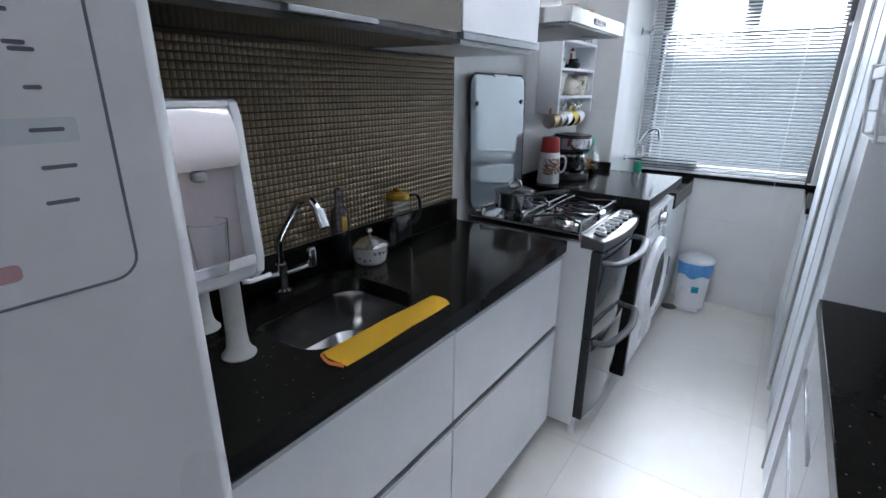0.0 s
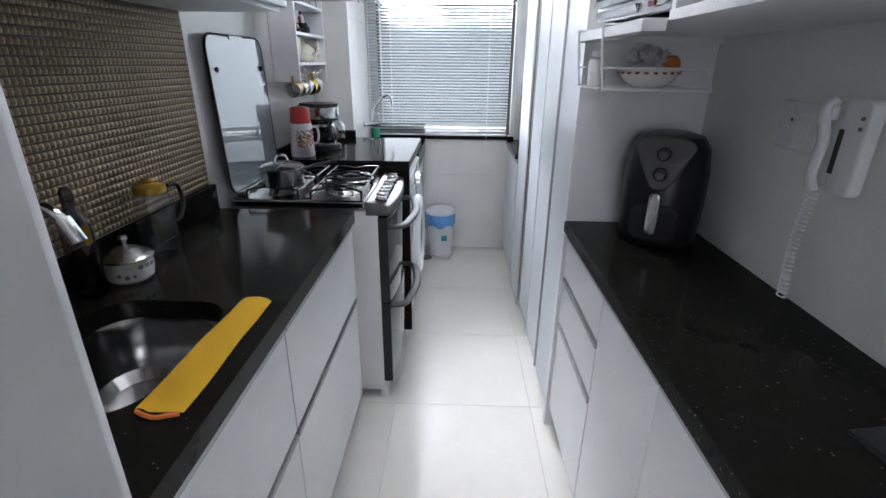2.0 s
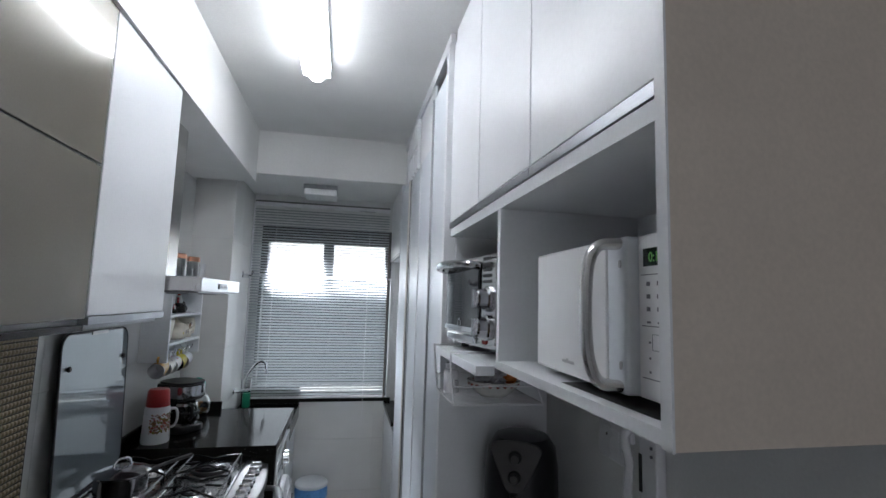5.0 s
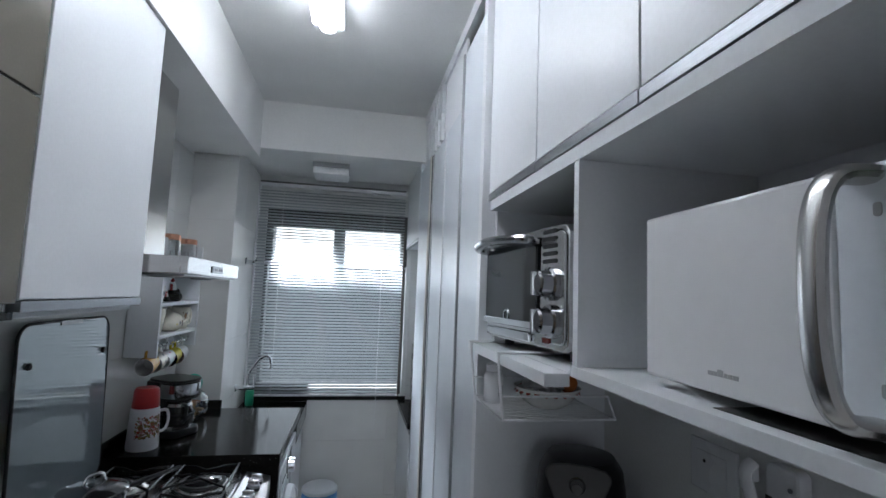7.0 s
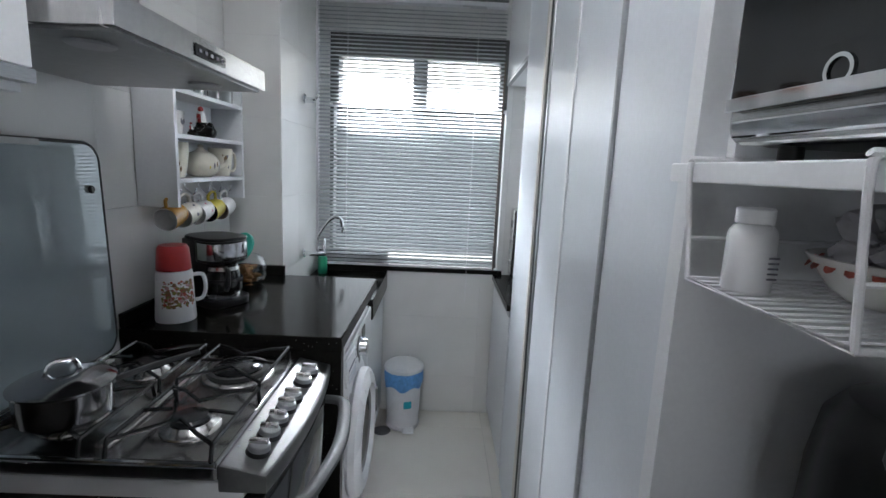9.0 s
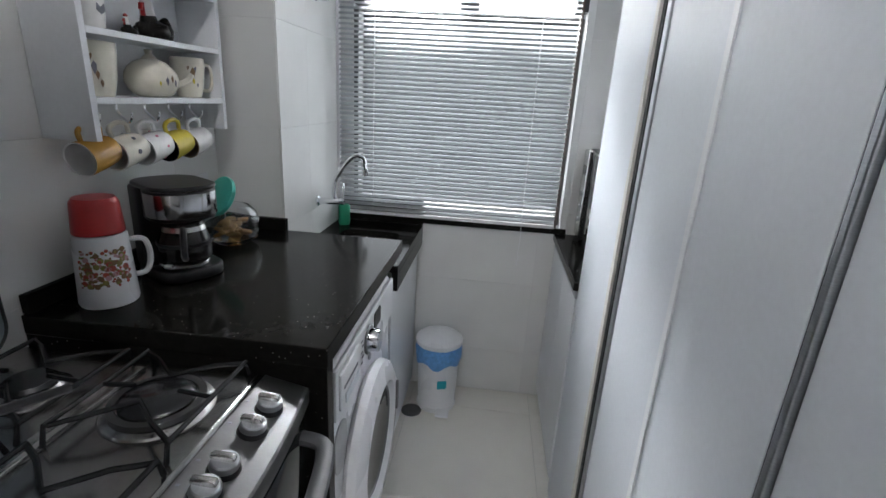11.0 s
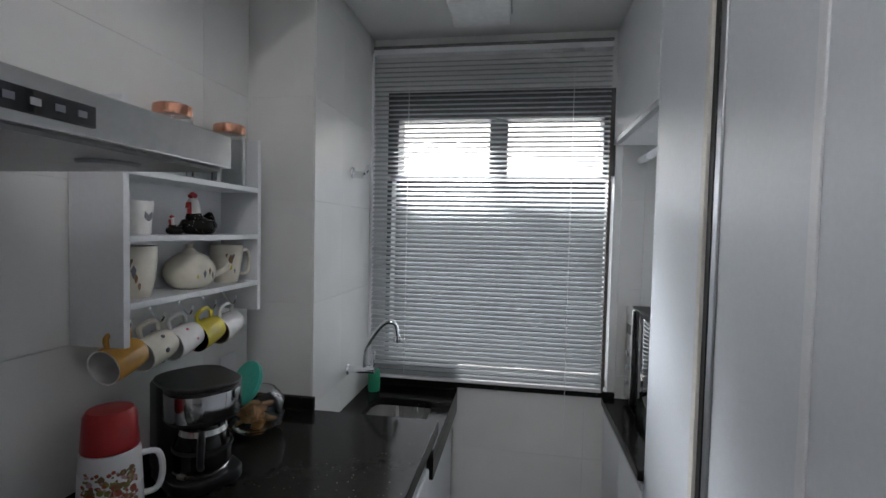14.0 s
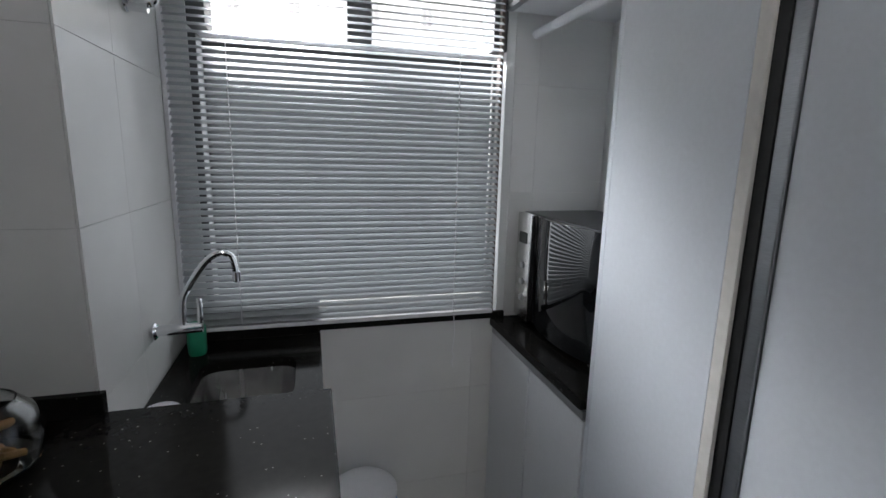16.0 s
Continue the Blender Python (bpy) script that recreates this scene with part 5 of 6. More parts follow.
# ---- on the laundry worktop ----
th = thing("thermos_flask", (-1.022, 2.437, PT), "white thermos flask with red cap and floral print", "thermos")
tx, ty = -1.022, 2.437
part("flask_body", lathe([(0, 0), (0.058, 0), (0.060, 0.006), (0.053, 0.158), (0.050, 0.163), (0, 0.164)], (tx, ty, PT + 0.001), seg=36), WHITE, th)
part("cap", lathe([(0, 0), (0.050, 0), (0.051, 0.004), (0.046, 0.068), (0.040, 0.078), (0, 0.08)], (tx, ty, PT + 0.166), seg=36), RED, th, "red plastic cup cap")
part("handle", tube([(tx + 0.04, ty + 0.033, PT + 0.142), (tx + 0.065, ty + 0.05, PT + 0.14), (tx + 0.072, ty + 0.055, PT + 0.10), (tx + 0.062, ty + 0.05, PT + 0.062), (tx + 0.036, ty + 0.035, PT + 0.055)], 0.0065, 8, smooth_steps=5), WHITE, th)
rnd = random.Random(4)
for i in range(230):
    a, hh = radians(rnd.uniform(-100, 5)), rnd.uniform(0.052, 0.135)
    r = 0.0596 - (hh - 0.006) * 0.0461
    part("flower_print", cyl(rnd.choice((0.0018, 0.0024, 0.003, 0.004, 0.0065)), 0.0009, (tx + r * math.cos(a), ty + r * math.sin(a), PT + hh), pose(0, 0, 0, 0, 90, math.degrees(a)), 7), rnd.choice((FLOWER, LEAF, BROWNC, PINKISH)), th)

cm = thing("coffee_maker", (-0.985, 2.648, PT), "black drip coffee maker with steel band and glass pot", "coffee maker", rz=-32, world_parts=False)
part("base", prism(rounded(0.20, 0.165, 0.05), 0.03, at(0, 0, 0.001), bevel=0.006), BLACK, cm)
part("warming_plate", cyl(0.062, 0.012, (0.03, -0.005, 0.032), "z", 28, 0.003), STEEL, cm)
part("tower", prism(rounded(0.105, 0.165, 0.035), 0.208, at(-0.047, 0, 0.028), bevel=0.006), BLACK, cm)
part("brew_head", prism(rounded(0.150, 0.160, 0.065, 8), 0.076, at(0.030, 0, 0.160), bevel=0.005), BLACK, cm)
part("steel_band", prism(rounded(0.146, 0.166, 0.068, 8), 0.060, at(0.036, 0, 0.170), bevel=0.001), SOFTCHROME, cm, "brushed steel front band")
part("lid", prism(rounded(0.205, 0.166, 0.062, 8), 0.011, at(0.003, 0, 0.2365), bevel=0.004), BLACK, cm)
pot = part("coffee_pot", lathe([(0, 0), (0.054, 0), (0.064, 0.012), (0.065, 0.05), (0.052, 0.085), (0.048, 0.105), (0.045, 0.105), (0.049, 0.084), (0.061, 0.049), (0.060, 0.014), (0, 0.006)], (0.040, -0.003, 0.045), seg=28), SMOKED, cm, "dark glass coffee pot")
part("pot_band", lathe([(0.050, 0), (0.054, 0), (0.050, 0.012), (0.047, 0.012)], (0.040, -0.003, 0.130), seg=28), STEEL, pot)
part("pot_rim", lathe([(0.0655, 0), (0.067, 0.003), (0.0665, 0.009), (0.0645, 0.009)], (0.040, -0.003, 0.092), seg=28), BLACK, pot)
part("pot_handle", tube([(0.095, -0.028, 0.142), (0.128, -0.042, 0.135), (0.130, -0.045, 0.09), (0.104, -0.033, 0.068)], 0.008, 8, smooth_steps=4), BLACK, pot)

cj = thing("cookie_jar", (-1.0, 2.925, PT), "round glass jar of dried bread with mint lid leaning open", "jar")
jx, jy = -0.995, 2.925
part("jar_body", lathe([(0, 0), (0.05, 0), (0.078, 0.02), (0.088, 0.06), (0.078, 0.10), (0.058, 0.122), (0.055, 0.122), (0.075, 0.098), (0.084, 0.06), (0.075, 0.023), (0, 0.005)], (jx, jy, PT + 0.001), seg=32), GLASS, cj)
bl = bmesh.new()
for i in range(26):
    a, rr = rnd.uniform(0, 6.28), rnd.uniform(0, 0.05)
    box(jx + rr * math.cos(a) - 0.018, jx + rr * math.cos(a) + 0.018, jy + rr * math.sin(a) - 0.014, jy + rr * math.sin(a) + 0.014, PT + 0.016 + 0.0022 * i - 0.005, PT + 0.016 + 0.0022 * i + 0.006, 0.003, bm=bl, seg=1, rot=Euler((rnd.uniform(-0.6, 0.6), rnd.uniform(-0.6, 0.6), rnd.uniform(0, 3))).to_matrix().to_4x4())
part("bread_piece", bl, BREAD, cj, "heap of browned dried bread pieces")["kind"] = "stuff"
part("lid", lathe([(0, 0), (0.055, 0), (0.062, 0.006), (0.062, 0.018), (0.05, 0.022), (0, 0.024)], (jx + 0.025, jy - 0.075, PT + 0.165), pose(0, 0, 0, 62, 0, -30), 28), MINT, cj, "mint green plastic lid")

# socket on the wall above the worktop
so = thing("wall_socket", (LW + 0.004, 2.88, 1.18), "white double wall socket plate", "socket")
part("plate", box(LW + 0.005, LW + 0.013, 2.99 - 0.04, 3.03, 1.12, 1.20, 0.003), WHITE, so)

# ---- end niche beside the window ----
nc = thing("base_cabinet", (0.38, 3.43, 0), "white laminate base cabinet below the niche", "cabinet")
part("carcass", box(0.19, RW - 0.002, 3.092, 3.738, 0.05, 0.866), LAMINATE, nc)
part("plinth", box(0.22, RW - 0.002, 3.092, 3.738, 0.002, 0.049), GREYP, nc)
for y0, y1 in ((3.092, 3.41), (3.413, 3.738)):
    d = part("door", box(0.165, 0.185, y0 + 0.001, y1 - 0.001, 0.055, 0.835, 0.0015), LAMINATE, nc)
    part("handle", box(0.163, 0.185, y0 + 0.001, y1 - 0.001, 0.838, 0.862, 0.001), ALU, d)
ct = thing("niche_worktop", (0.38, 3.43, 0.868), "black granite top in the end niche", "worktop")
part("top", box(0.152, RW - 0.002, 3.092, 3.738, 0.868, 0.90, 0.003), GRANITE, ct)
uc = thing("wall_cabinet", (0.38, 3.43, 1.99), "white wall cabinet above the niche with hanging rail", "wall cabinet")
part("carcass", box(0.19, RW - 0.002, 3.092, 3.738, 1.99, LOW - 0.004), LAMINATE, uc)
part("door", box(0.168, 0.188, 3.093, 3.737, 2.012, LOW - 0.006, 0.0015), LAMINATE, uc)
part("handle", box(0.166, 0.188, 3.093, 3.737, 1.99, 2.009, 0.001), ALU, uc)
part("hanging_rail", tube([(0.28, 3.091, 1.925), (0.28, 3.737, 1.925)], 0.015, 14), WHITE, uc, "white round hanging rail")
ov = thing("microwave_oven", (0.40, 3.46, 0.90), "black microwave oven with mirrored door in the niche", "microwave")
part("housing", box(0.262, 0.56, 3.225, 3.715, 0.915, 1.31, 0.006), BLACK, ov)
pts = [(0.262 - 0.028 * (1 - (2 * i / 10 - 1) ** 2), 3.226 + 0.375 * i / 10) for i in range(11)]
part("door", prism(pts + [(0.263, 3.60), (0.263, 3.227)], 0.385, at(0, 0, 0.92), bevel=0.002), BLACKGLASS, ov, "curved mirrored black door")
cp = part("control_panel", box(0.238, 0.2615, 3.604, 3.714, 0.92, 1.307, 0.004), STEEL, ov, "steel control panel")
for i in range(3):
    part("button", cyl(0.012, 0.006, (0.2375, 3.655, 1.0 + 0.06 * i), "-x", 16, 0.002), GREYP, cp)
part("panel_display", box(0.236, 0.2378, 3.63, 3.69, 1.20, 1.24, 0.001), DISPLAY, cp)
for x in (0.29, 0.53):
    for y in (3.26, 3.68):
        part("foot", cyl(0.012, 0.015, (x, y, 0.9005), "z", 12), BLACK, ov)
bw = thing("small_bowl", (0.46, 3.33, 1.31), "small white bowl on top of the microwave", "bowl")
part("bowl_body", lathe([(0, 0), (0.03, 0), (0.055, 0.06), (0.052, 0.06), (0.027, 0.004), (0, 0.004)], (0.46, 3.33, 1.3105)), CERWHITE, bw)

# ---- right wall unit appliances ----
mw = thing("microwave_oven", (0.24, 0.66, 1.5508), "white microwave oven with silver handle in the niche", "microwave", rz=-2, world_parts=False)
# local: front looks along -x, width along y
part("housing", box(0.022, 0.32, -0.230, 0.231, 0.013, 0.247, 0.006), WHITE, mw)
d = part("door", box(-0.018, 0.0215, -0.064, 0.231, 0.013, 0.2465, 0.005), ENAMEL, mw)
part("edge_bar", box(-0.016, 0.0215, -0.119, -0.0645, 0.013, 0.2465, 0.006, seg=3), GREYLAM, mw, "silver grey door edge")
part("latch_mark", prism(rounded(0.007, 0.012, 0.003), 0.001, at(-0.016, -0.104, 0.205) @ FACE_MX), GREYP, mw)
part("latch_mark", prism(rounded(0.007, 0.012, 0.003), 0.001, at(-0.016, -0.104, 0.055) @ FACE_MX), GREYP, mw)
part("handle", tube([(-0.014, -0.098, 0.236), (-0.046, -0.092, 0.232), (-0.060, -0.088, 0.200), (-0.063, -0.086, 0.132), (-0.060, -0.088, 0.066), (-0.046, -0.092, 0.030), (-0.014, -0.098, 0.024)], 0.015, 10, smooth_steps=5, flat=0.6), STEEL, d, "curved silver handle")
for i, (a, w) in enumerate(((0.050, 0.008), (0.0595, 0.006), (0.067, 0.005), (0.0735, 0.009), (0.084, 0.005), (0.0905, 0.008))):
    part("logo", box(-0.0188, -0.018, a, a + w, 0.035, 0.040 + 0.003 * (i == 3)), GREYP, d)
cp = part("control_panel", box(0.004, 0.0215, -0.230, -0.1195, 0.013, 0.2465, 0.002), WHITE, mw)
part("display", box(0.0025, 0.004, -0.192, -0.134, 0.200, 0.226, 0.0005), DISPLAY, cp)
fc = bpy.data.curves.new("digits", "FONT")
fc.body, fc.size, fc.align_x, fc.extrude = "0:12", 0.020, "CENTER", 0.0004
to = new("digits", fc)
bpy.context.view_layer.update()
dg_me = bpy.data.meshes.new_from_object(to.evaluated_get(bpy.context.evaluated_depsgraph_get()))
dg_me.transform(at(0.0023, -0.165, 0.206) @ FACE_MX)
bpy.data.objects.remove(to)
dgb = bmesh.new()
dgb.from_mesh(dg_me)
part("display_digits", dgb, DIGIT, cp, "green clock digits 0:12", smooth=False)
for z0 in (0.1875, 0.1145, 0.0415):
    part("panel_line", box(0.0034, 0.004, -0.205, -0.128, z0, z0 + 0.0012), INK, cp)
part("key_frame", tube([(0.0038, -0.152, 0.104), (0.0038, -0.152, 0.082), (0.0038, -0.184, 0.082), (0.0038, -0.184, 0.104)], 0.0005, 4, closed=True), INK, cp)
for row, z0 in enumerate((0.172, 0.154, 0.136, 0.119, 0.091, 0.069, 0.050)):
    for k in range(3):
        y = -0.197 + k * 0.0245
        part("key_mark", box(0.0034, 0.004, y, y + (0.008 if row < 4 else 0.004), z0, z0 + (0.006 if row < 3 else 0.003)), INK, cp)
for x in (0.05, 0.27):
    for y in (-0.2, 0.2):
        part("foot", cyl(0.014, 0.0135, (x, y, 0.0), "z", 12), BLACK, mw)
mt = thing("black_mat", (0.35, 0.6, 1.550), "dark cloth mat under the microwave", "mat")
part("mat_sheet", box(0.215, 0.5, 0.43, 0.74, 1.5502, 1.5507), MATTBLACK, mt)


def toaster_oven():
    e = thing("toaster_oven", (0.205, 1.364, 1.5365), "chrome and black toaster oven in the open niche", "toaster oven", rz=5.5, world_parts=False)
    # local: front looks along -x, width along y
    W, H, D = 0.445, 0.272, 0.33
    part("housing", box(0.022, D, -W / 2, W / 2, 0.022, 0.022 + H, 0.02, seg=3), BLACK, e)
    part("front_frame", prism(rounded(W, H, 0.03, 6), 0.022, at(0.022, 0, 0.022 + H / 2) @ FACE_MX, bevel=0.004), BRIGHTCHROME, e)
    d = part("door", box(-0.012, -0.0005, -0.10, W / 2 - 0.012, 0.062, 0.275, 0.004), BLACKGLASS, e, "dark glass door")
    part("door_lower_rail", box(-0.016, -0.0125, -0.10, W / 2 - 0.012, 0.062, 0.078, 0.001), CHROME, d)
    hp = [(-0.012, W / 2 - 0.02, 0.262), (-0.045, W / 2 - 0.03, 0.268), (-0.062, 0.08, 0.276), (-0.045, -0.085, 0.268), (-0.012, -0.095, 0.262)]
    part("handle", tube(hp, 0.014, 10, smooth_steps=6, flat=0.8), SOFTCHROME, d)
    part("emblem", lathe([(0.012, 0), (0.016, 0), (0.016, 0.002), (0.012, 0.002)], (-0.0125, 0.062, 0.086), "-x", 20), CHROME, d)
    part("crumb_tray", box(-0.010, -0.0005, -0.06, W / 2 - 0.02, 0.030, 0.052, 0.003), CHROME, e)
    p = part("control_panel", prism(rounded(0.105, H - 0.03, 0.02, 5), 0.006, at(-0.0005, -W / 2 + 0.060, 0.022 + H / 2) @ FACE_MX, bevel=0.002), BRIGHTCHROME, e)
    for z in (0.165, 0.085):
        k = part("knob", lathe([(0, 0), (0.036, 0), (0.036, 0.008), (0.030, 0.012), (0.027, 0.034), (0.022, 0.038), (0, 0.038)], (-0.007, -W / 2 + 0.060, z), "-x", 28), SOFTCHROME, e, "large chrome knob")
        part("knob_grip", box(-0.056, -0.040, -W / 2 + 0.054, -W / 2 + 0.066, z - 0.026, z + 0.026, 0.003), SOFTCHROME, k)
    for i in range(5):
        part("vent_slot", prism(rounded(0.06, 0.009, 0.004), 0.0015, at(-0.007, -W / 2 + 0.07, 0.215 + i * 0.0165) @ FACE_MX), MATTBLACK, e)
    part("indicator", prism(rounded(0.03, 0.012, 0.004), 0.003, at(-0.007, -W / 2 + 0.08, 0.042) @ FACE_MX), MAROON, e, "dark red indicator lamp")
    for x in (0.05, D - 0.04):
        for y in (-W / 2 + 0.05, W / 2 - 0.05):
            part("foot", cyl(0.014, 0.022, (x, y, 0.0005), "z", 12), BLACK, e)
    part("side_shield", prism([(0.02, 0), (0.13, 0), (0.13, 0.10), (0.05, 0.10)], 0.004, Matrix(((1, 0, 0, 0), (0, 0, 1, -W / 2 - 0.012), (0, 1, 0, 0.02), (0, 0, 0, 1)))), GREYP, e)


toaster_oven()

# wire basket under the toaster shelf
bk = thing("wire_basket", (0.33, 1.45, 1.38), "white coated wire basket hanging under the shelf", "basket")
K0, K1, KX0, KX1, KZ, KR = 1.312, 1.568, 0.148, 0.43, 1.386, 0.0035
for y in (K0, K1):
    part("hanger", tube([(0.34, y, 1.5405), (0.148, y, 1.5405), (0.136, y, 1.537), (0.134, y, 1.515), (KX0, y, KZ)], KR, 8, smooth_steps=4), WHITE, bk)
part("rim_wire", tube([(KX0, K0, KZ), (KX1, K0, KZ), (KX1, K1, KZ), (KX0, K1, KZ)], KR, 8, closed=True), WHITE, bk)
for y in (K0, K1):
    part("side_wire", tube([(0.141, y, 1.44), (KX1 - 0.02, y, 1.44), (KX1, y, KZ)], KR * 0.8, 7), WHITE, bk)
for i in range(1, 13):
    y = K0 + (K1 - K0) * i / 13
    part("floor_wire", tube([(KX0, y, KZ), (KX1, y, KZ)], 0.002, 6), WHITE, bk)
pb = thing("pill_bottle", (0.182, 1.503, KZ), "white plastic pill bottle in the wire basket", "bottle")
part("bottle_body", lathe([(0, 0), (0.0245, 0), (0.0258, 0.003), (0.0258, 0.064), (0.0242, 0.071), (0.020, 0.077), (0.0165, 0.079), (0, 0.079)], (0.182, 1.503, KZ + 0.0025), seg=36), WHITE, pb)
part("cap", lathe([(0, 0), (0.020, 0), (0.020, 0.016), (0.018, 0.018), (0, 0.018)], (0.182, 1.503, KZ + 0.082), seg=30), WHITE, pb)
for i in range(5):
    part("label_line", box(0.188, 0.200, 1.4776, 1.4790, KZ + 0.020 + i * 0.006, KZ + 0.022 + i * 0.006), INK, pb)
bo = thing("fruit_bowl", (0.312, 1.445, KZ), "white bowl with red flower rim in the wire basket", "bowl")
part("bowl_body", lathe([(0, 0), (0.042, 0), (0.064, 0.015), (0.088, 0.050), (0.086, 0.051), (0.062, 0.018), (0, 0.006)], (0.312, 1.445, KZ + 0.0025), seg=36), CERWHITE, bo)
for i in range(22):
    a = radians(i * 360 / 22)
    part("flower_print", cyl(0.007, 0.001, (0.312 + 0.0815 * math.cos(a), 1.445 + 0.0815 * math.sin(a), KZ + 0.043), pose(0, 0, 0, 0, 55, math.degrees(a)), 7), FLOWER, bo)
bg = bmesh.new()
bmesh.ops.create_icosphere(bg, subdivisions=4, radius=1)
for v in bg.verts:
    c = v.co.copy()
    v.co = Vector((0.322 + 0.055 * c.x, 1.46 + 0.05 * c.y, KZ + 0.065 + 0.038 * c.z)) + c * 0.030 * noise.noise(c * 2.6) + c * 0.014 * noise.noise(c * 7)
tagged(part("food_bag", bg, PAPER, None), "crumpled printed plastic food bag in the bowl", "bag")
for x, y in ((0.362, 1.425),):
    ob = part("orange", lathe([(0, -0.025), (0.012, -0.022), (0.021, -0.013), (0.025, 0), (0.021, 0.013), (0.012, 0.022), (0, 0.024)], (x, y, KZ + 0.064)), FRUIT, None)
    tagged(ob, "ripe orange fruit lying in the bowl", "fruit")


def packet(x, y, z, m, w, h, mat_body, label):
    """A crimped, half-empty sachet with creased faces and printed bars."""
    b = bmesh.new()
    N, M, sheets = 8, 8, []
    for s in (-1, 1):
        rows = []
        for i in range(N + 1):
            rows.append([])
            for k in range(M + 1):
                u, v = i / N * 2 - 1, k / M * 2 - 1
                puff = 0.011 * (1 - u * u) * (1 - v * v)
                crease = 0.004 * noise.noise((u * 2.3 + x * 40, v * 2.3, s * 3.0)) * (1 - u * u)
                rows[-1].append(b.verts.new((u * w / 2, s * (puff + 0.0006) + crease, v * h / 2)))
        sheets.append(rows)
        for i in range(N):
            for k in range(M):
                q = (rows[i][k], rows[i + 1][k], rows[i + 1][k + 1], rows[i][k + 1])
                b.faces.new(q if s < 0 else q[::-1])
    mm = Matrix.Translation((x, y, z)) @ m
    bmesh.ops.transform(b, matrix=mm, verts=b.verts)
    ob = thing("food_packet", (x, y, z), label, "packet")
    part("sachet", b, mat_body, ob)
    for i in range(4):
        part("print_bar", box(-w * 0.30, w * (0.05 + 0.07 * (i % 3)), -0.0135, -0.0125, h * (0.22 - 0.09 * i), h * (0.25 - 0.09 * i), 0, rot=None), INK, ob)
        c = ob.children[-1]
        c.data.transform(Matrix.Translation(WORLD_AT[ob]))
        c.data.transform(mm)
        c.data.transform(Matrix.Translation(-WORLD_AT[ob]))
    return ob


packet(0.278, 1.405, KZ + 0.078, pose(0, 0, 0, -28, 12, -35), 0.10, 0.085, FOIL, "creased silver food packet with printed lines in the bowl")
packet(0.318, 1.412, KZ + 0.082, pose(0, 0, 0, -20, -24, 10), 0.09, 0.10, PAPER, "creased grey printed food packet in the bowl")
packet(0.268, 1.455, KZ + 0.080, pose(0, 0, 0, -10, 35, -60), 0.09, 0.09, FOIL, "creased silver food packet leaning in the bowl")


def air_fryer():
    e = thing("air_fryer", (0.425, 1.475, 0.925), "black air fryer with grey control face and silver handle", "air fryer", rz=-30, world_parts=False)
    # local: front looks along -y
    rings = []
    for z, w, d, r in ((0.0, 0.20, 0.22, 0.095), (0.02, 0.228, 0.255, 0.112), (0.12, 0.240, 0.27, 0.118), (0.22, 0.236, 0.262, 0.116), (0.29, 0.218, 0.238, 0.107), (0.325, 0.175, 0.18, 0.085), (0.336, 0.10, 0.10, 0.045)):
        rings.append([(a, b, z + 0.002) for a, b in rounded(w, d, r, 8)])
    b = bowl_shell(rings)
    bmesh.ops.reverse_faces(b, faces=b.faces)
    b.faces.new([v for v in list(b.verts)[:len(rings[0])]])
    bmesh.ops.recalc_face_normals(b, faces=b.faces)
    part("housing", b, FRYERBLACK, e)
    face = part("control_face", prism([(-0.080, 0.118), (-0.078, 0.130), (-0.066, 0.141), (-0.03, 0.148), (0.03, 0.148), (0.066, 0.141), (0.078, 0.130), (0.080, 0.118), (0.070, 0.094), (0.036, 0.022), (0.026, 0.006), (0.012, -0.004), (-0.012, -0.004), (-0.026, 0.006), (-0.036, 0.022), (-0.070, 0.094)], 0.012, at(0, -0.134, 0.188) @ pose(0, 0, 0, -11, 0, 0) @ FACE_MY, bevel=0.004), AFGREY, e, "grey triangular control face")
    for z, y in ((0.288, -0.126), (0.232, -0.137)):
        k = part("dial", lathe([(0, 0), (0.020, 0), (0.019, 0.010), (0.016, 0.013), (0, 0.013)], (0, y, z), pose(0, 0, 0, 79, 0, 0), 24), FRYERBLACK, e)
        part("dial_cap", lathe([(0, 0), (0.013, 0), (0.012, 0.004), (0, 0.005)], (0, y - 0.013, z - 0.003), pose(0, 0, 0, 79, 0, 0), 20), AFGREY, k)
    part("basket_front", prism(rounded(0.13, 0.11, 0.03), 0.012, at(0, -0.126, 0.085) @ FACE_MY, bevel=0.003), FRYERBLACK, e)
    part("handle", prism(rounded(0.034, 0.125, 0.015), 0.03, at(0, -0.145, 0.122) @ FACE_MY, bevel=0.008), STEEL, e, "silver upright basket handle")
    part("handle_root", box(-0.012, 0.012, -0.16, -0.135, 0.168, 0.190, 0.004), FRYERBLACK, e)


air_fryer()

# ---- intercom, socket and phone on the right wall ----
RW -= 0.004
sw = thing("wall_switch", (RW, 1.165, 1.26), "white wall socket plate beside the intercom", "socket")
part("plate", box(RW - 0.010, RW - 0.001, 1.10, 1.235, 1.262, 1.372, 0.004, seg=3), WHITE, sw)
part("rocker", box(RW - 0.014, RW - 0.0105, 1.125, 1.21, 1.285, 1.35, 0.003), WHITE, sw)
part("pin_hole", cyl(0.004, 0.001, (RW - 0.0152, 1.185, 1.33), "x", 10), MATTBLACK, sw)
ic = thing("intercom_phone", (RW, 0.985, 1.19), "white wall intercom handset with coiled cord", "intercom")
part("wall_base", prism(rounded(0.070, 0.19, 0.014), 0.028, at(RW - 0.001, 0.980, 1.295) @ FACE_MX, bevel=0.006), WHITE, ic)
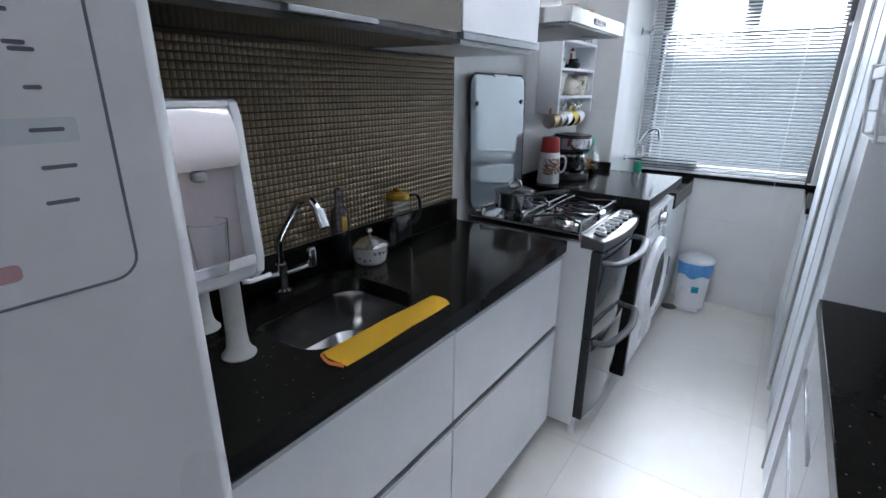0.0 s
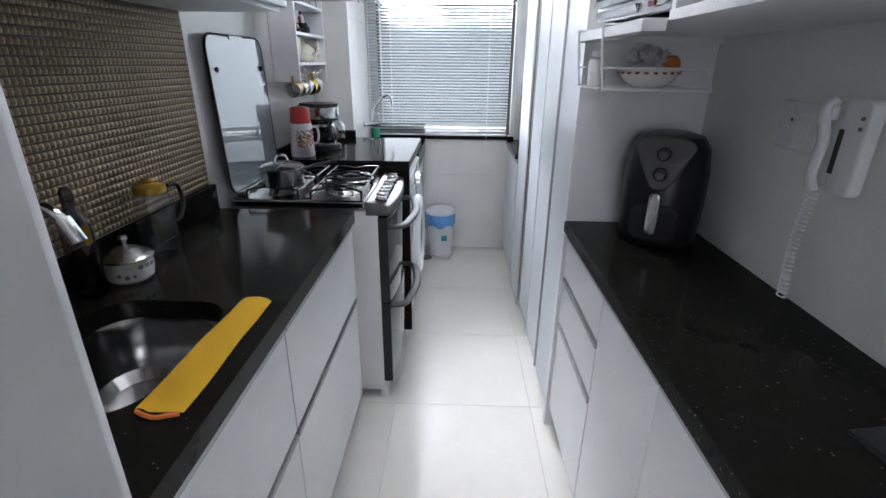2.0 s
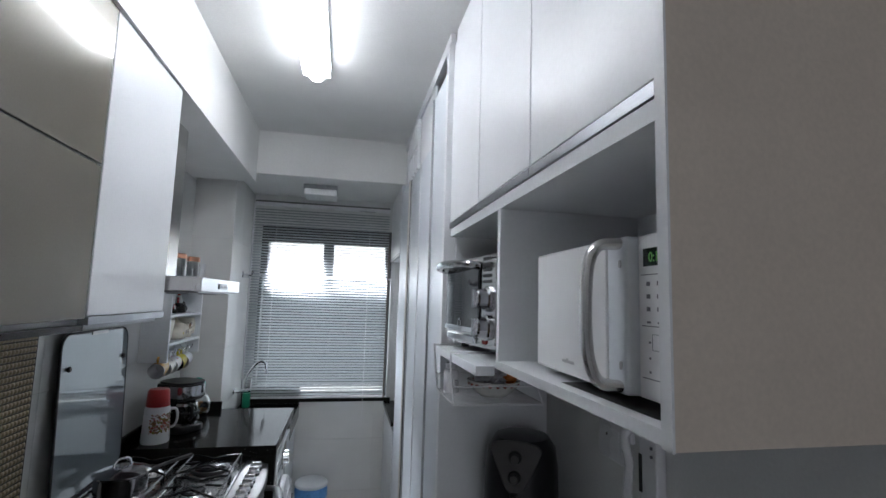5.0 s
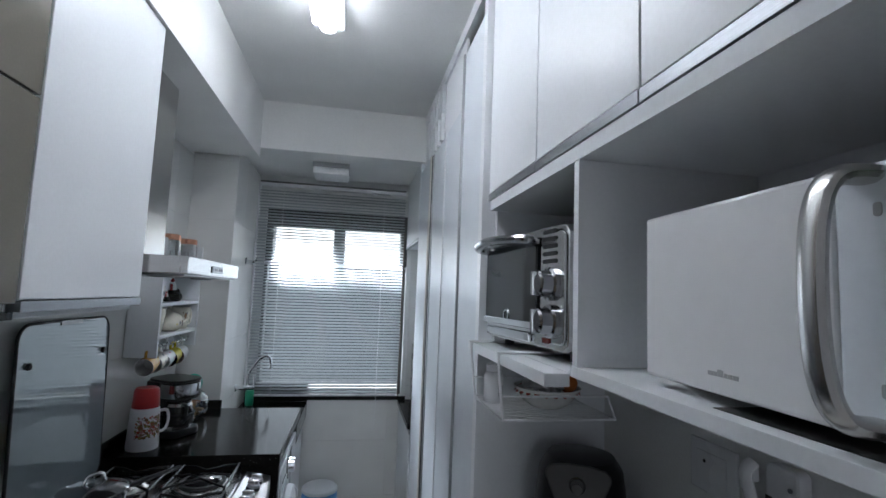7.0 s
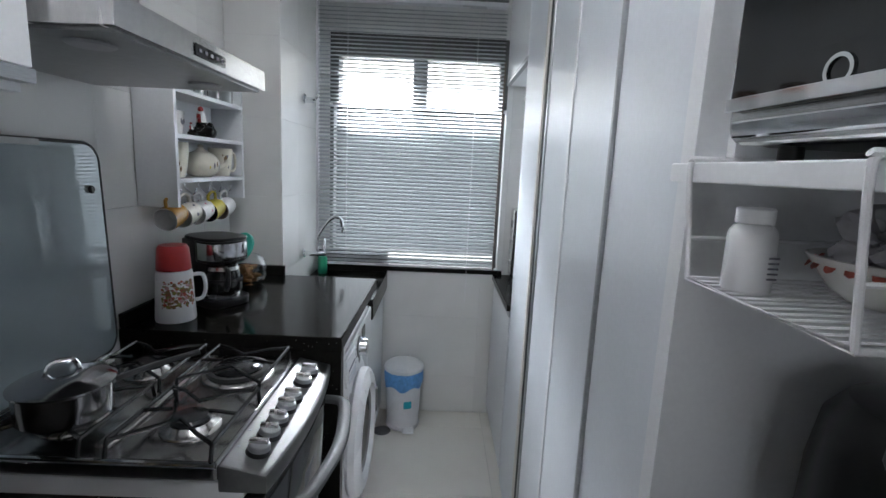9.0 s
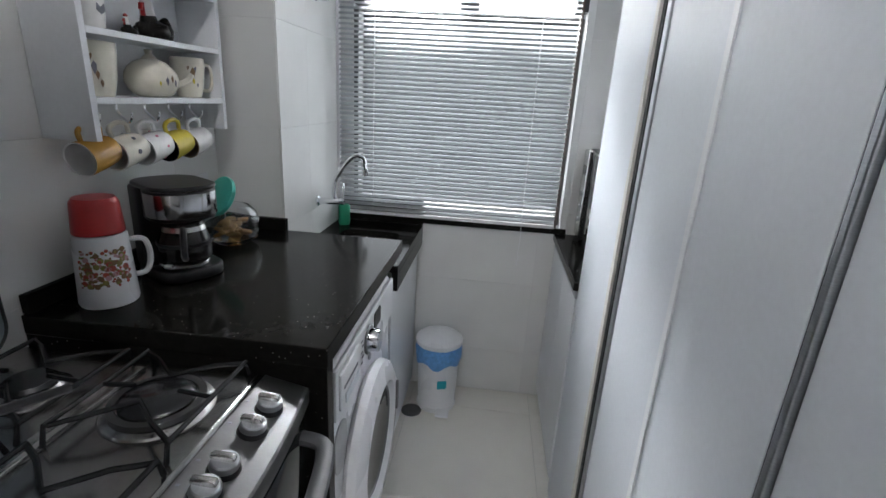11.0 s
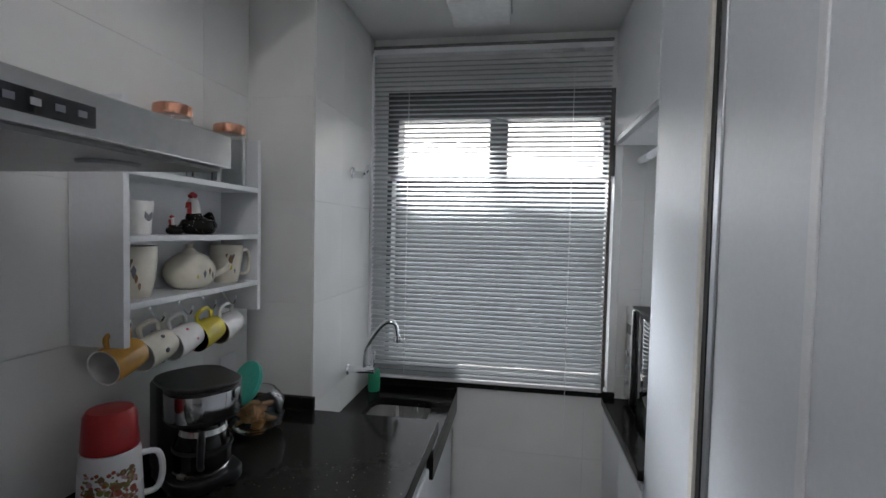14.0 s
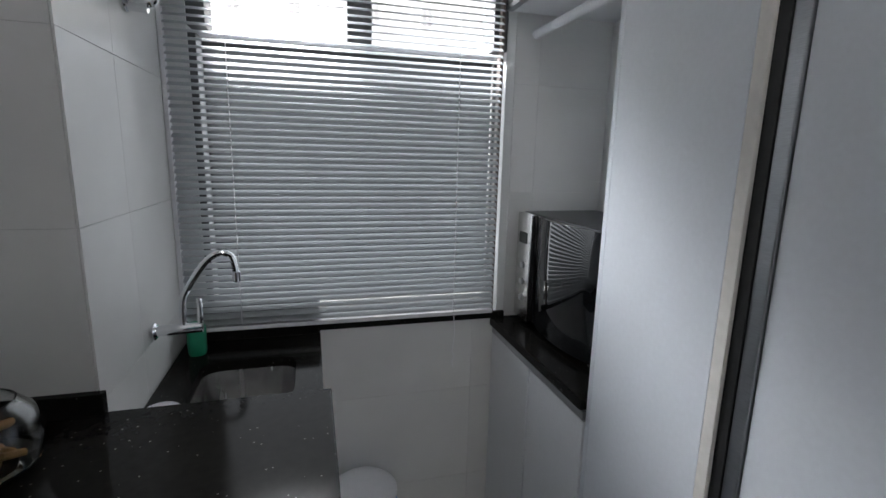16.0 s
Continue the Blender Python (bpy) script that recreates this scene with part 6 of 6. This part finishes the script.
hsb = tube([(RW - 0.05, 1.018, 1.385), (RW - 0.065, 1.019, 1.365), (RW - 0.052, 1.019, 1.30), (RW - 0.06, 1.016, 1.235), (RW - 0.05, 1.012, 1.205)], 0.0135, 12, smooth_steps=5, flat=0.75)
part("handset", hsb, WHITE, ic)
part("cradle", box(RW - 0.045, RW - 0.029, 1.025, 1.035, 1.345, 1.375, 0.004), WHITE, ic)
part("slot", box(RW - 0.0298, RW - 0.0288, 1.0, 1.014, 1.24, 1.33, 0.0004), MATTBLACK, ic)
for z in (1.335, 1.355):
    part("button", cyl(0.004, 0.003, (RW - 0.029, 0.962, z), "-x", 10), INK, ic)
coil = []
for i in range(330):
    u = i / 329
    zc = 1.20 - 0.262 * u + 0.0
    yc = 1.024 + 0.012 * math.sin(3.1 * u) + 0.004 * u
    coil.append((RW - 0.035 + 0.009 * math.cos(i * 0.46), yc + 0.009 * math.sin(i * 0.46), zc))
part("coiled_cord", tube(coil, 0.0019, 5), WHITE, ic, "white coiled cord")
ph = thing("mobile_phone", (0.43, 0.52, 0.925), "black mobile phone lying on the side worktop", "phone", rz=8, world_parts=False)
part("body", box(-0.04, 0.04, -0.08, 0.08, 0.0005, 0.0085, 0.003), BLACK, ph)
part("screen", box(-0.036, 0.036, -0.074, 0.074, 0.0086, 0.0092), BLACKGLASS, ph)

# soffit above the left wall cabinets
structure("soffit", box(LW - 0.003, -0.775, -3.2, BEAM - 0.001, 2.412, CEIL - 0.001), PAINT, "white boxed soffit above the wall cabinets")


# ---- tiles ----
def plates(parent, name, material, spans, make):
    """Tiles with shared meshes: spans are (u0, u1, v0, v1), make gives a bmesh for a size and the place of its corner."""
    cache = {}
    for u0, u1, v0, v1 in spans:
        key = (round(u1 - u0, 4), round(v1 - v0, 4))
        bm, m = make(u0, u1, v0, v1, key not in cache)
        if key not in cache:
            me = bpy.data.meshes.new(name)
            bm.to_mesh(me), bm.free()
            me.materials.append(material)
            cache[key] = me
        o = new(name, cache[key])
        o.parent = parent
        o.matrix_basis = m


def grid(u0, u1, v0, v1, du, dv, pu, pv, gap):
    """Cells of a grid whose joints pass through pu and pv, cut to the given field."""
    us = [u0] + [pu + du * i for i in range(-40, 40) if u0 + 0.01 < pu + du * i < u1 - 0.01] + [u1]
    vs = [v0] + [pv + dv * i for i in range(-40, 40) if v0 + 0.01 < pv + dv * i < v1 - 0.01] + [v1]
    return [(a + gap, b - gap, c + gap, d - gap) for a, b in zip(us, us[1:]) for c, d in zip(vs, vs[1:])]


def plate_z(u0, u1, v0, v1, fresh):
    return (box(0, u1 - u0, 0, v1 - v0, -0.003, 0, 0.0004, seg=1) if fresh else None), at(u0, v0, 0)


def plate_x(x):
    def make(u0, u1, v0, v1, fresh):
        return (box(0, 0.004, 0, u1 - u0, 0, v1 - v0, 0.0004, seg=1) if fresh else None), at(x - 0.004, u0, v0)
    return make


def plate_y(y):
    def make(u0, u1, v0, v1, fresh):
        return (box(0, u1 - u0, 0, 0.004, 0, v1 - v0, 0.0004, seg=1) if fresh else None), at(u0, y, v0)
    return make


plates(floor, "tile", TILE, grid(-1.139, 0.586, -1.9, 3.739, 0.61, 0.605, 0.125, 1.745, 0.0011), plate_z)
structure("floor_back", box(-1.139, 0.586, -3.24, -1.902, -0.0025, 0.0), TILE, "off-white tiled floor of the room behind")
wl = bpy.data.objects["wall_left"]
plates(wl, "tile", WALLTILE, grid(1.677, PIERY + 0.001, 0.001, 2.411, 0.58, 0.345, 1.72, 0.665, 0.0003), plate_x(LW))
wp = bpy.data.objects["wall_pier"]
plates(wp, "tile", WALLTILE, grid(PIERY + 0.001, WW - 0.001, 0.001, LOW - 0.005, 0.58, 0.345, 3.36, 0.665, 0.0003), plate_x(PIL))
plates(wp, "tile", WALLTILE, grid(LW + 0.001, PIL - 0.005, 0.001, 2.411, 0.58, 0.345, -0.30, 0.665, 0.0003), plate_y(PIERY))
ww = bpy.data.objects["wall_window"]
plates(ww, "tile", WALLTILE, grid(PIL + 0.001, 0.585, 0.001, 0.897, 0.58, 0.378, 0.08, 0.243, 0.0004), plate_y(WW - 0.0045))
plates(ww, "tile", WALLTILE, grid(W1 + 0.03, 0.585, 0.901, LOW - 0.001, 0.58, 0.378, 0.30, 0.243, 0.0004), plate_y(WW - 0.0045))
RW += 0.004
